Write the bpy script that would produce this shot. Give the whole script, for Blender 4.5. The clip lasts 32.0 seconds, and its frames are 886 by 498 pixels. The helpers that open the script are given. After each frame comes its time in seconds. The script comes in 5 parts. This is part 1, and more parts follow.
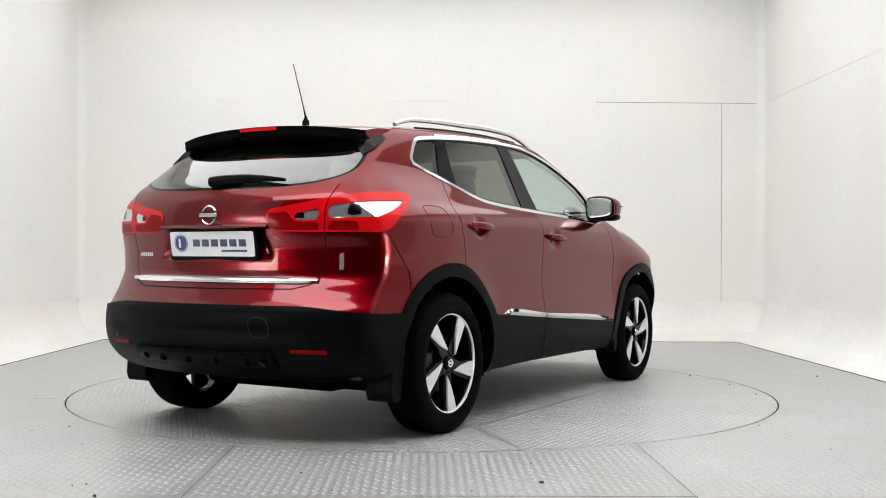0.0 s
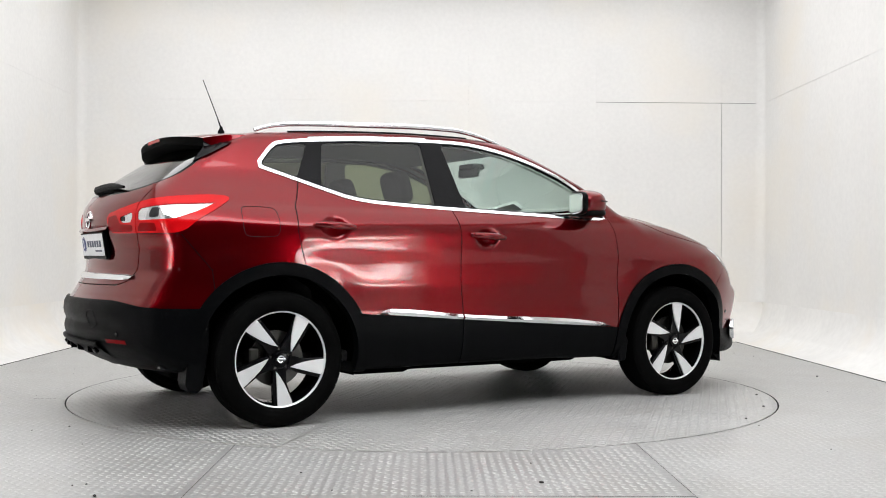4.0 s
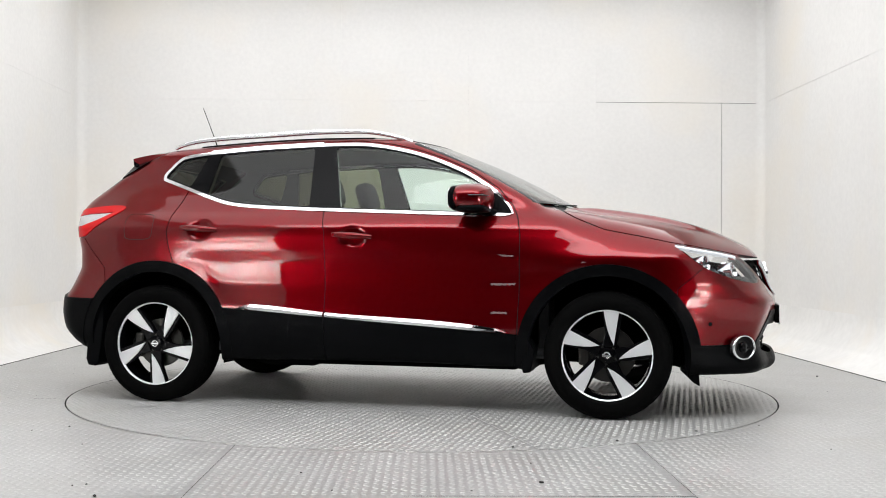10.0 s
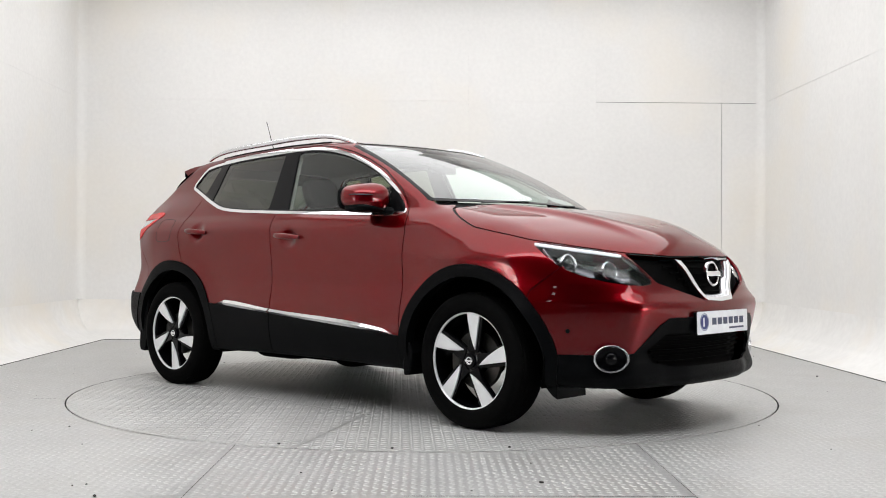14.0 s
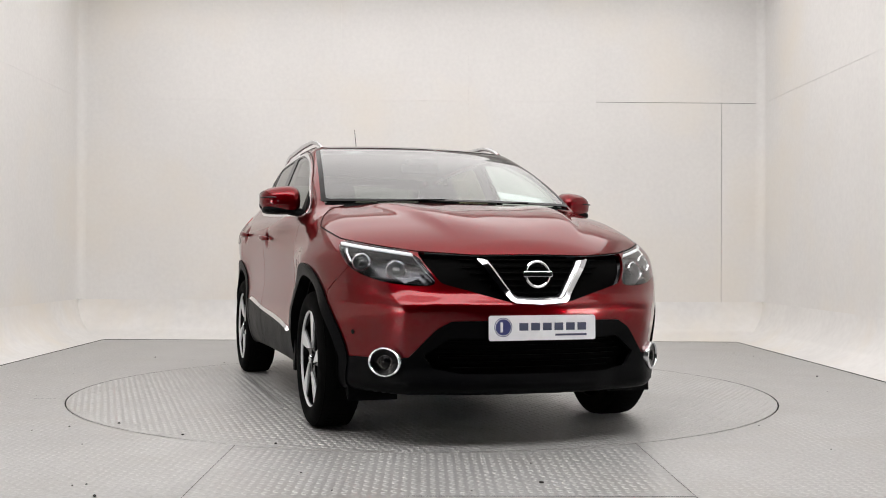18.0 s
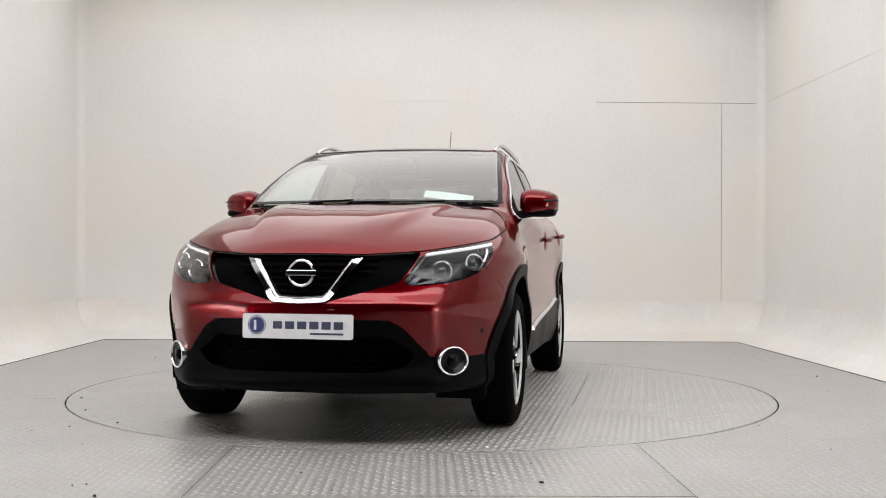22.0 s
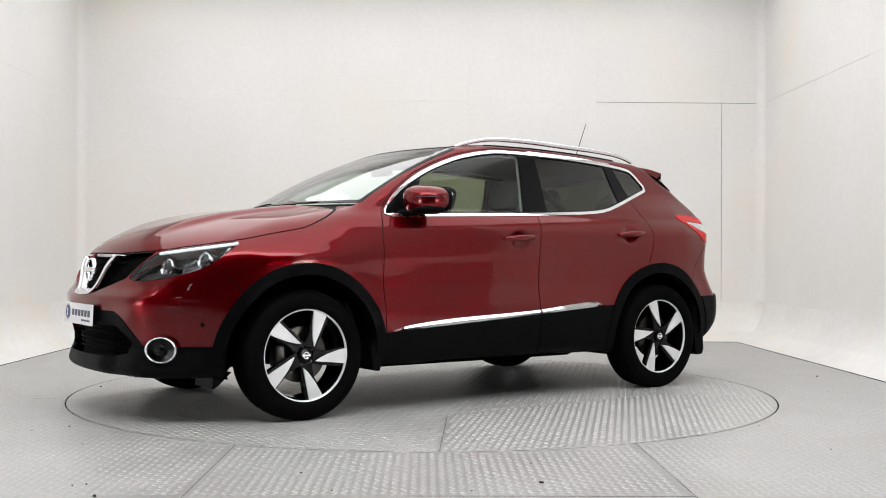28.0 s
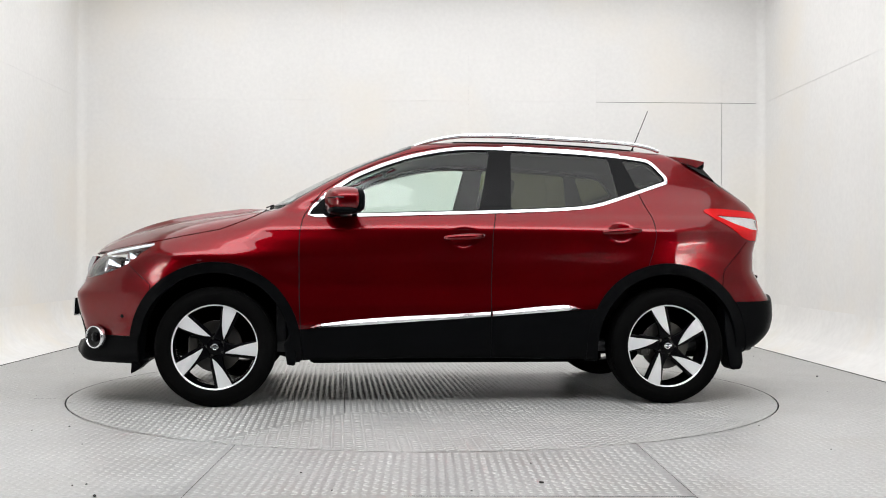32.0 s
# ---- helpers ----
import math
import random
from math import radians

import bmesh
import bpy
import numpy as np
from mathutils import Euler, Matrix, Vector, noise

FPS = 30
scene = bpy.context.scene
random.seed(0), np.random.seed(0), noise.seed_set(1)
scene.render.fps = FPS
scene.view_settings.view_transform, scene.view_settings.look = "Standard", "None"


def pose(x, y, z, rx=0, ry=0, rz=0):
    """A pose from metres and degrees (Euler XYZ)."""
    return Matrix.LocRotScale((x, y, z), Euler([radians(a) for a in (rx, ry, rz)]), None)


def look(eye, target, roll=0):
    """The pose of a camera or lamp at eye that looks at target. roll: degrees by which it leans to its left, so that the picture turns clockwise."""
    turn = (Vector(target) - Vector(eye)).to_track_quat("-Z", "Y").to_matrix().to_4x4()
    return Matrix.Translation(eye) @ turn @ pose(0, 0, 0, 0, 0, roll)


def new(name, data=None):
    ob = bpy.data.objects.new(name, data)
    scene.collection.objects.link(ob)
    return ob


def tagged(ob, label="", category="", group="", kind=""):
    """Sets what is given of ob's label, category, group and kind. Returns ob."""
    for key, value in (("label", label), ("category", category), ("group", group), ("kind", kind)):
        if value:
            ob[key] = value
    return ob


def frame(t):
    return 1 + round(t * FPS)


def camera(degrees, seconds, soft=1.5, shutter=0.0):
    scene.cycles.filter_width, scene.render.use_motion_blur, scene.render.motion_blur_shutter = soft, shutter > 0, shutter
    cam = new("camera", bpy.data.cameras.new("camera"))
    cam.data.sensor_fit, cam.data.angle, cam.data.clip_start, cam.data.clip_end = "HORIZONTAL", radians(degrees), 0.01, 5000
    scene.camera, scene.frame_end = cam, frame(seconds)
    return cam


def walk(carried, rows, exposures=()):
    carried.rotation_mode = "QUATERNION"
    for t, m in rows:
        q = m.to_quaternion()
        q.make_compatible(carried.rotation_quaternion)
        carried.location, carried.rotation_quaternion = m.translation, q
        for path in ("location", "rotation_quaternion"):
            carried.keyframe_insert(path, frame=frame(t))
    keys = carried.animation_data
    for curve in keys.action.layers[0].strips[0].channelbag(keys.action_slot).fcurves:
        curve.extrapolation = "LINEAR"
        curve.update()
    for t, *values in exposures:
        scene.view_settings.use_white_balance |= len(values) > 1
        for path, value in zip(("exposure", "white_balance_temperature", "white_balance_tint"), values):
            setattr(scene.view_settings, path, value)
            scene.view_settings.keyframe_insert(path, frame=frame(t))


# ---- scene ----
import collections

# ---------------------------------------------------------------- camera, path, light
cam = camera(46.13, 32.0, soft=1.0)
EYE = (0.0, -6.8, 0.856)
VIEW = look(EYE, (EYE[0] + 0.01745, EYE[1] + 1.0, EYE[2] + 0.00888), 0.32)
EXPOSURES = [(0, -0.07, 6270, 9), (12, -0.07, 6270, 9), (16, -0.22, 6400, 10.5), (19, -0.36, 6530, 12), (23, -0.36, 6530, 12), (26, -0.24, 6420, 10.5), (29, -0.16, 6290, 9.5),
             (32, -0.11, 6270, 9)]
walk(cam, [(0, VIEW), (32, VIEW)], EXPOSURES)

TURN_START, TURN_RATE = 58.71, -7.311      # heading of the car in degrees, and degrees a second
CAR_OFF = (-0.065, -0.117)                 # where the car's middle stands on the turntable
DISC_R = 2.2

world = bpy.data.worlds.new("world")
world.use_nodes = True
scene.world = world
world.node_tree.nodes["Background"].inputs[0].default_value = (0.9, 0.95, 1.0, 1)
world.node_tree.nodes["Background"].inputs[1].default_value = 0.03


def area_lamp(name, place, target, sx, sy, watts, colour=(1, 0.98, 0.95)):
    data = bpy.data.lights.new(name, "AREA")
    data.shape, data.size, data.size_y, data.energy, data.color = "RECTANGLE", sx, sy, watts, colour
    ob = new(name, data)
    ob.matrix_world = look(place, target)
    return ob


area_lamp("ceiling_softbox", (0, -0.25, 3.87), (0, -0.25, 0), 6.6, 8.3, 290, (1, 0.985, 0.97))
area_lamp("front_softbox", (0, -3.3, 3.70), (0, 1.8, 0.6), 6.4, 1.7, 190, (1, 0.985, 0.97))
# two strip lamps at each end of the side walls wash the paint there
for sx in (-1, 1):
    for z in (0.36, 0.92):
        area_lamp("wall_washer", (sx * 3.50, -4.10, z), (sx * 3.66, -4.10, z), 1.15, 0.05, 34, (1, 0.99, 0.97))


# a small lamp far back in the dark hall
area_lamp("hall_lamp", (-2.55, -7.6, 0.95), (-0.3, -1.0, 0.85), 0.24, 0.50, 2.0, (1, 0.98, 0.95))


# ---------------------------------------------------------------- materials
def mat(name, colour, rough=0.5, metal=0.0, coat=0.0, grain=0.0, scale=60.0, bump=0.0, stain=0.0, stain_scale=2.0, spec=0.5,
        emit=None, glow=0.0, tint=None):
    """A principled surface with two scales of variation (grain and stains) and a fine relief."""
    m = bpy.data.materials.new(name)
    m.use_nodes = True
    nt = m.node_tree
    b = nt.nodes["Principled BSDF"]
    b.inputs["Roughness"].default_value = rough
    b.inputs["Metallic"].default_value = metal
    b.inputs["Coat Weight"].default_value = coat
    b.inputs["Coat Roughness"].default_value = 0.03
    b.inputs["Specular IOR Level"].default_value = spec
    b.inputs["Base Color"].default_value = (*colour, 1)
    m.diffuse_color = (*colour, 1)
    if emit:
        b.inputs["Emission Color"].default_value = (*emit, 1)
        b.inputs["Emission Strength"].default_value = glow
    if grain or stain or bump:
        co = nt.nodes.new("ShaderNodeTexCoord")
        fine = nt.nodes.new("ShaderNodeTexNoise")
        fine.inputs["Scale"].default_value, fine.inputs["Detail"].default_value = scale, 6
        nt.links.new(co.outputs["Object"], fine.inputs["Vector"])
        wide = nt.nodes.new("ShaderNodeTexNoise")
        wide.inputs["Scale"].default_value, wide.inputs["Detail"].default_value = stain_scale, 5
        nt.links.new(co.outputs["Object"], wide.inputs["Vector"])
        ramp1, ramp2 = nt.nodes.new("ShaderNodeMapRange"), nt.nodes.new("ShaderNodeMapRange")
        for r, n, a in ((ramp1, fine, grain), (ramp2, wide, stain)):
            r.inputs["From Min"].default_value, r.inputs["From Max"].default_value = 0.3, 0.7
            r.inputs["To Min"].default_value, r.inputs["To Max"].default_value = 1 - a, 1 + a * 0.35
            nt.links.new(n.outputs["Fac"], r.inputs["Value"])
        mul = nt.nodes.new("ShaderNodeMath")
        mul.operation = "MULTIPLY"
        nt.links.new(ramp1.outputs[0], mul.inputs[0])
        nt.links.new(ramp2.outputs[0], mul.inputs[1])
        col = nt.nodes.new("ShaderNodeVectorMath")
        col.operation = "SCALE"
        col.inputs[0].default_value = colour
        nt.links.new(mul.outputs[0], col.inputs["Scale"])
        nt.links.new(col.outputs[0], b.inputs["Base Color"])
        if tint:
            third = nt.nodes.new("ShaderNodeTexNoise")
            third.inputs["Scale"].default_value, third.inputs["Detail"].default_value = stain_scale * 0.7, 6
            nt.links.new(co.outputs["Object"], third.inputs["Vector"])
            fade = nt.nodes.new("ShaderNodeMapRange")
            fade.inputs["From Min"].default_value, fade.inputs["From Max"].default_value = 0.48, 0.78
            nt.links.new(third.outputs["Fac"], fade.inputs["Value"])
            blend = nt.nodes.new("ShaderNodeMix")
            blend.data_type = "RGBA"
            blend.inputs["B"].default_value = (*tint, 1)
            nt.links.new(fade.outputs[0], blend.inputs["Factor"])
            nt.links.new(col.outputs[0], blend.inputs["A"])
            nt.links.new(blend.outputs["Result"], b.inputs["Base Color"])
        rr = nt.nodes.new("ShaderNodeMapRange")
        rr.inputs["From Min"].default_value, rr.inputs["From Max"].default_value = 0.3, 0.7
        rr.inputs["To Min"].default_value, rr.inputs["To Max"].default_value = max(0.02, rough - 0.4 * stain), min(1, rough + 0.4 * stain)
        nt.links.new(wide.outputs["Fac"], rr.inputs["Value"])
        nt.links.new(rr.outputs[0], b.inputs["Roughness"])
        if bump:
            bn = nt.nodes.new("ShaderNodeBump")
            bn.inputs["Strength"].default_value, bn.inputs["Distance"].default_value = min(1, bump), 0.004
            nt.links.new(fine.outputs["Fac"], bn.inputs["Height"])
            nt.links.new(bn.outputs[0], b.inputs["Normal"])
    return m


def glass_mat(name, tint, rough=0.0, ior=1.5):
    """Thin pane: tinted see-through with a Fresnel gloss."""
    m = bpy.data.materials.new(name)
    m.use_nodes = True
    nt = m.node_tree
    nt.nodes.clear()
    out = nt.nodes.new("ShaderNodeOutputMaterial")
    mix, tr, gl, lw = (nt.nodes.new("ShaderNode" + k) for k in ("MixShader", "BsdfTransparent", "BsdfGlossy", "LayerWeight"))
    tr.inputs[0].default_value = (*tint, 1)
    gl.inputs["Roughness"].default_value = rough
    lw.inputs["Blend"].default_value = 0.5
    f0 = ((ior - 1) / (ior + 1))**2
    power, scale = nt.nodes.new("ShaderNodeMath"), nt.nodes.new("ShaderNodeMath")
    power.operation, scale.operation = "POWER", "MULTIPLY_ADD"
    power.inputs[1].default_value = 3.4
    scale.inputs[1].default_value, scale.inputs[2].default_value = 1 - 2 * f0, 2 * f0
    nt.links.new(lw.outputs["Facing"], power.inputs[0])
    nt.links.new(power.outputs[0], scale.inputs[0])
    nt.links.new(scale.outputs[0], mix.inputs[0])
    nt.links.new(tr.outputs[0], mix.inputs[1])
    nt.links.new(gl.outputs[0], mix.inputs[2])
    nt.links.new(mix.outputs[0], out.inputs[0])
    m.diffuse_color = (*tint, 1)
    return m


def paint_mat(name, colour, dark):
    """Metallic lacquer: flakes under a clear coat."""
    m = mat(name, colour, rough=0.31, metal=0.88, coat=1.0, spec=0.3)
    nt = m.node_tree
    b = nt.nodes["Principled BSDF"]
    b.inputs["Coat IOR"].default_value = 1.41
    b.inputs["Specular Tint"].default_value = (0.6, 0.09, 0.07, 1)
    co, no = nt.nodes.new("ShaderNodeTexCoord"), nt.nodes.new("ShaderNodeTexVoronoi")
    no.inputs["Scale"].default_value = 1400
    ramp = nt.nodes.new("ShaderNodeMix")
    ramp.data_type = "RGBA"
    ramp.inputs["A"].default_value, ramp.inputs["B"].default_value = (*dark, 1), (*colour, 1)
    nt.links.new(co.outputs["Object"], no.inputs["Vector"])
    nt.links.new(no.outputs["Distance"], ramp.inputs["Factor"])
    nt.links.new(ramp.outputs["Result"], b.inputs["Base Color"])
    dust = nt.nodes.new("ShaderNodeTexNoise")
    dust.inputs["Scale"].default_value = 7
    nt.links.new(co.outputs["Object"], dust.inputs["Vector"])
    mr = nt.nodes.new("ShaderNodeMapRange")
    mr.inputs["To Min"].default_value, mr.inputs["To Max"].default_value = 0.004, 0.02
    nt.links.new(dust.outputs["Fac"], mr.inputs["Value"])
    nt.links.new(mr.outputs[0], b.inputs["Coat Roughness"])
    return m


PAINT = paint_mat("red_paint", (0.168, 0.0005, 0.0036), (0.09, 0.0003, 0.0018))
PLASTIC = mat("black_plastic", (0.0020, 0.0022, 0.0026), 0.40, spec=0.04, grain=0.25, scale=220, bump=0.25, stain=0.12, stain_scale=5)
GLOSS_BLACK = mat("gloss_black", (0.0015, 0.0015, 0.002), 0.15, spec=0.12)
HONEYCOMB = mat("grille_black", (0.001, 0.001, 0.001), 0.7, spec=0.03)
RED_DEEP = mat("deep_red_lens", (0.20, 0.001, 0.002), 0.10, spec=0.08)
GAP = mat("seam_shadow", (0.006, 0.006, 0.006), 0.8)
CHROME = mat("chrome", (0.82, 0.83, 0.85), 0.07, 1.0)
SATIN = mat("satin_alloy", (0.72, 0.73, 0.75), 0.25, 1.0, grain=0.06, scale=150)
ALLOY = mat("machined_alloy", (0.74, 0.75, 0.76), 0.35, 0.3, grain=0.05, scale=300)
RUBBER = mat("tyre_rubber", (0.003, 0.003, 0.003), 0.7, spec=0.02, grain=0.2, scale=90, stain=0.2, stain_scale=9, bump=0.2)
WELL = mat("wheel_well", (0.0015, 0.0015, 0.0015), 0.9, spec=0.01, grain=0.2, scale=40)
IRON = mat("brake_iron", (0.05, 0.048, 0.045), 0.4, 0.9, stain=0.3, stain_scale=12)
GLASS = glass_mat("clear_glass", (0.80, 0.90, 0.84), 0.0, 1.33)
GLASS_SCREEN = glass_mat("screen_glass", (0.78, 0.88, 0.85), 0.0, 1.75)
GLASS_TAIL = glass_mat("tail_glass", (0.13, 0.15, 0.12), 0.0, 1.95)
GLASS_DARK = glass_mat("privacy_glass", (0.19, 0.20, 0.125), 0.0, 1.33)
GLASS_LAMP = glass_mat("lamp_glass", (0.95, 0.96, 0.97), 0.0, 1.22)
GLASS_ROOF = mat("black_roof_glass", (0.006, 0.007, 0.008), 0.03, coat=0.5)
GLASS_RED = mat("red_lens", (0.50, 0.003, 0.005), 0.10, spec=0.2)
TRIM = mat("interior_trim", (0.03, 0.03, 0.032), 0.75, grain=0.2, scale=120, bump=0.2)
CLOTH = mat("seat_cloth", (0.024, 0.024, 0.026), 0.9, grain=0.25, scale=60, bump=0.1, stain=0.1)
LINER = mat("headlining", (0.32, 0.31, 0.29), 0.9, grain=0.06, scale=20)
PLATE_WHITE = mat("plate_white", (0.88, 0.89, 0.91), 0.35, grain=0.04, scale=30, stain=0.06, stain_scale=12)
INK_BLUE = mat("ink_blue", (0.03, 0.04, 0.16), 0.5)
INK_GREY = mat("ink_grey", (0.05, 0.06, 0.11), 0.5)
PAPER = mat("white_paper", (0.8, 0.8, 0.8), 0.7)
REFLECT_DARK = mat("smoked_reflector", (0.06, 0.06, 0.064), 0.22, 1.0)
REFLECT = mat("lamp_reflector", (0.85, 0.86, 0.88), 0.12, 1.0)
CLEAR_LENS = mat("clear_tail_lens", (0.62, 0.62, 0.63), 0.10, 0.75, coat=0.6)
GUIDE = mat("light_guide", (0.9, 0.92, 0.95), 0.2, emit=(0.95, 0.97, 1), glow=0.5)
WALL = mat("white_wall_paint", (0.785, 0.775, 0.758), 0.75, grain=0.035, scale=24, stain=0.04, stain_scale=0.9, bump=0.12, tint=(0.80, 0.75, 0.67))
# white wall paint with weaker lighting put into its colour
WALL_DIM = mat("dimmed_wall_paint", (0.36, 0.355, 0.35), 0.75, grain=0.035, scale=24, stain=0.04, stain_scale=0.9, bump=0.12)
COVE = mat("white_cove_paint", (0.80, 0.79, 0.773), 0.6, grain=0.05, scale=14, stain=0.06, stain_scale=1.6, bump=0.2, tint=(0.79, 0.74, 0.66))
CEIL = mat("ceiling_paint", (0.8, 0.79, 0.78), 0.8, grain=0.03, scale=12)
STEEL = mat("tread_plate_steel", (0.50, 0.50, 0.495), 0.38, 0.45, grain=0.22, scale=55, stain=0.10, stain_scale=2.6, bump=0.15, tint=(0.42, 0.41, 0.39))
STUD = mat("tread_stud_steel", (0.56, 0.56, 0.55), 0.5, 0.25, grain=0.2, scale=70, stain=0.15, stain_scale=2.9)
DARK = mat("dark_hall_paint", (0.025, 0.024, 0.026), 0.9, grain=0.2, scale=3)
DIRT = mat("floor_dirt", (0.03, 0.028, 0.026), 0.9, grain=0.3, scale=80)


# ---------------------------------------------------------------- mesh helpers
def mesh_from(name, verts, faces, material, smooth=False, normals=None):
    me = bpy.data.meshes.new(name)
    me.from_pydata([tuple(v) for v in verts], [], [tuple(f) for f in faces])
    me.materials.append(material)
    if smooth:
        me.polygons.foreach_set("use_smooth", [True] * len(me.polygons))
    if normals is not None:
        me.normals_split_custom_set_from_vertices([tuple(n) for n in normals])
    me.update()
    return me


def part(name, bm, material, parent=None, label="", at=None, smooth=None):
    """Links a bmesh (or a ready mesh) as one mesh object under a thing or a part."""
    if isinstance(bm, bpy.types.Mesh):
        me = bm
    else:
        me = bpy.data.meshes.new(name)
        bm.normal_update()
        bm.to_mesh(me)
        bm.free()
        me.materials.append(material)
        if smooth is not None:
            me.polygons.foreach_set("use_smooth", [True] * len(me.polygons))
            me.set_sharp_from_angle(angle=radians(smooth))
    ob = new(name, me)
    if at is not None:
        ob.matrix_basis = at
    if parent is not None:
        ob.parent = parent
    if label:
        ob["label"] = label
    return ob


def thing(name, label, category, group="", kind="", at=None):
    ob = new(name)
    ob.empty_display_size = 0.1
    if at is not None:
        ob.matrix_basis = at
    return tagged(ob, label, category, group, kind)


def box(bm, x0, x1, y0, y1, z0, z1, bevel=0.0, m=None, seg=2):
    r = bmesh.ops.create_cube(bm, size=1.0)
    mm = Matrix.Translation(((x0 + x1) / 2, (y0 + y1) / 2, (z0 + z1) / 2)) @ Matrix.Diagonal((x1 - x0, y1 - y0, z1 - z0, 1))
    bmesh.ops.transform(bm, matrix=mm, verts=r["verts"])
    vs = r["verts"]
    if bevel:
        es = list({e for v in vs for e in v.link_edges})
        out = bmesh.ops.bevel(bm, geom=es, offset=bevel, segments=seg, affect="EDGES", profile=0.5)
        vs = list({v for f in out["faces"] for v in f.verts} | {v for v in vs if v.is_valid})
    if m is not None:
        bmesh.ops.transform(bm, matrix=m, verts=vs)
    return vs


def boxed(x0, x1, y0, y1, z0, z1, bevel=0.0, m=None, seg=2):
    bm = bmesh.new()
    box(bm, x0, x1, y0, y1, z0, z1, bevel, m, seg)
    return bm


def prism(points, depth, axis="y", at=0.0, bevel=0.0):
    """A polygon of (a, b) points pushed along an axis. axis y: a is x, b is z; axis x: a is y, b is z; axis z: a is x, b is y."""
    bm = bmesh.new()

    def p3(a, b, d):
        return {"y": (a, d, b), "x": (d, a, b), "z": (a, b, d)}[axis]
    lo = [bm.verts.new(p3(a, b, at)) for a, b in points]
    hi = [bm.verts.new(p3(a, b, at + depth)) for a, b in points]
    n = len(points)
    bm.faces.new(lo)
    bm.faces.new(hi[::-1])
    for i in range(n):
        bm.faces.new((lo[i], hi[i], hi[(i + 1) % n], lo[(i + 1) % n]))
    bmesh.ops.recalc_face_normals(bm, faces=bm.faces)
    if bevel:
        bmesh.ops.bevel(bm, geom=list(bm.edges), offset=bevel, segments=2, affect="EDGES", profile=0.5)
    return bm


def lathe(profile, seg=48, axis="y", closed=False):
    """Turns (radius, along) pairs round an axis."""
    bm = bmesh.new()
    rings = []
    for r, a in profile:
        ring = []
        for i in range(seg):
            c, s = math.cos(2 * math.pi * i / seg) * r, math.sin(2 * math.pi * i / seg) * r
            ring.append(bm.verts.new({"y": (c, a, s), "x": (a, c, s), "z": (c, s, a)}[axis]))
        rings.append(ring)
    n = len(rings)
    for k in range(n if closed else n - 1):
        a, b = rings[k], rings[(k + 1) % n]
        for i in range(seg):
            bm.faces.new((a[i], a[(i + 1) % seg], b[(i + 1) % seg], b[i]))
    if not closed:
        for ring in (rings[0], rings[-1]):
            if (ring[0].co - ring[seg // 2].co).length > 1e-4:
                bm.faces.new(ring)
    bmesh.ops.remove_doubles(bm, verts=bm.verts, dist=1e-5)
    bmesh.ops.recalc_face_normals(bm, faces=bm.faces)
    return bm


def tube(points, radius, seg=8, flat=1.0, caps=True, tilt=None):
    """A round bar along points; radius may be one number or one for each point."""
    bm = bmesh.new()
    pts = [Vector(p) for p in points]
    rad = radius if isinstance(radius, (list, tuple)) else [radius] * len(pts)
    rings = []
    for i, p in enumerate(pts):
        d = (pts[min(i + 1, len(pts) - 1)] - pts[max(i - 1, 0)]).normalized()
        up = Vector((0, 0, 1)) if abs(d.z) < 0.95 else Vector((1, 0, 0))
        s = d.cross(up).normalized()
        u = s.cross(d)
        rings.append([bm.verts.new(p + s * math.cos(2 * math.pi * k / seg) * rad[i] * flat + u * math.sin(2 * math.pi * k / seg) * rad[i])
                      for k in range(seg)])
    for a, b in zip(rings, rings[1:]):
        for k in range(seg):
            bm.faces.new((a[k], a[(k + 1) % seg], b[(k + 1) % seg], b[k]))
    if caps:
        bm.faces.new(rings[0])
        bm.faces.new(rings[-1][::-1])
    bmesh.ops.recalc_face_normals(bm, faces=bm.faces)
    return bm


def bend(xs, ys):
    """A smooth curve through points (monotone cubic), as a function of an array."""
    xs, ys = np.array(xs, float), np.array(ys, float)
    h, d = np.diff(xs), np.diff(ys) / np.diff(xs)
    m = np.zeros(len(xs))
    for i in range(1, len(xs) - 1):
        if d[i - 1] * d[i] > 0:
            w1, w2 = 2 * h[i] + h[i - 1], h[i] + 2 * h[i - 1]
            m[i] = (w1 + w2) / (w1 / d[i - 1] + w2 / d[i])
    m[0], m[-1] = d[0], d[-1]

    def f(x):
        x = np.asarray(x, float)
        i = np.clip(np.searchsorted(xs, x) - 1, 0, len(xs) - 2)
        t = (x - xs[i]) / h[i]
        t = np.clip(t, -3, 4)
        hh = h[i]
        y = ((2 * t**3 - 3 * t**2 + 1) * ys[i] + (t**3 - 2 * t**2 + t) * hh * m[i] + (-2 * t**3 + 3 * t**2) * ys[i + 1] + (t**3 - t**2) * hh * m[i + 1])
        y = np.where(x < xs[0], ys[0] + (x - xs[0]) * m[0], y)
        return np.where(x > xs[-1], ys[-1] + (x - xs[-1]) * m[-1], y)
    return f


def step(a, b, x):
    t = np.clip((x - a) / (b - a), 0, 1)
    return t * t * (3 - 2 * t)


# ---------------------------------------------------------------- the studio
FX0, FX1, FY1 = -3.30, 3.25, 3.97          # edges of the steel floor
COVE_R = 0.40
WX0, WX1, WY1 = FX0 - COVE_R, FX1 + COVE_R, FY1 + COVE_R
STAGE_Y = -4.68                             # where the stage opens to the dark hall
TOP = 3.9


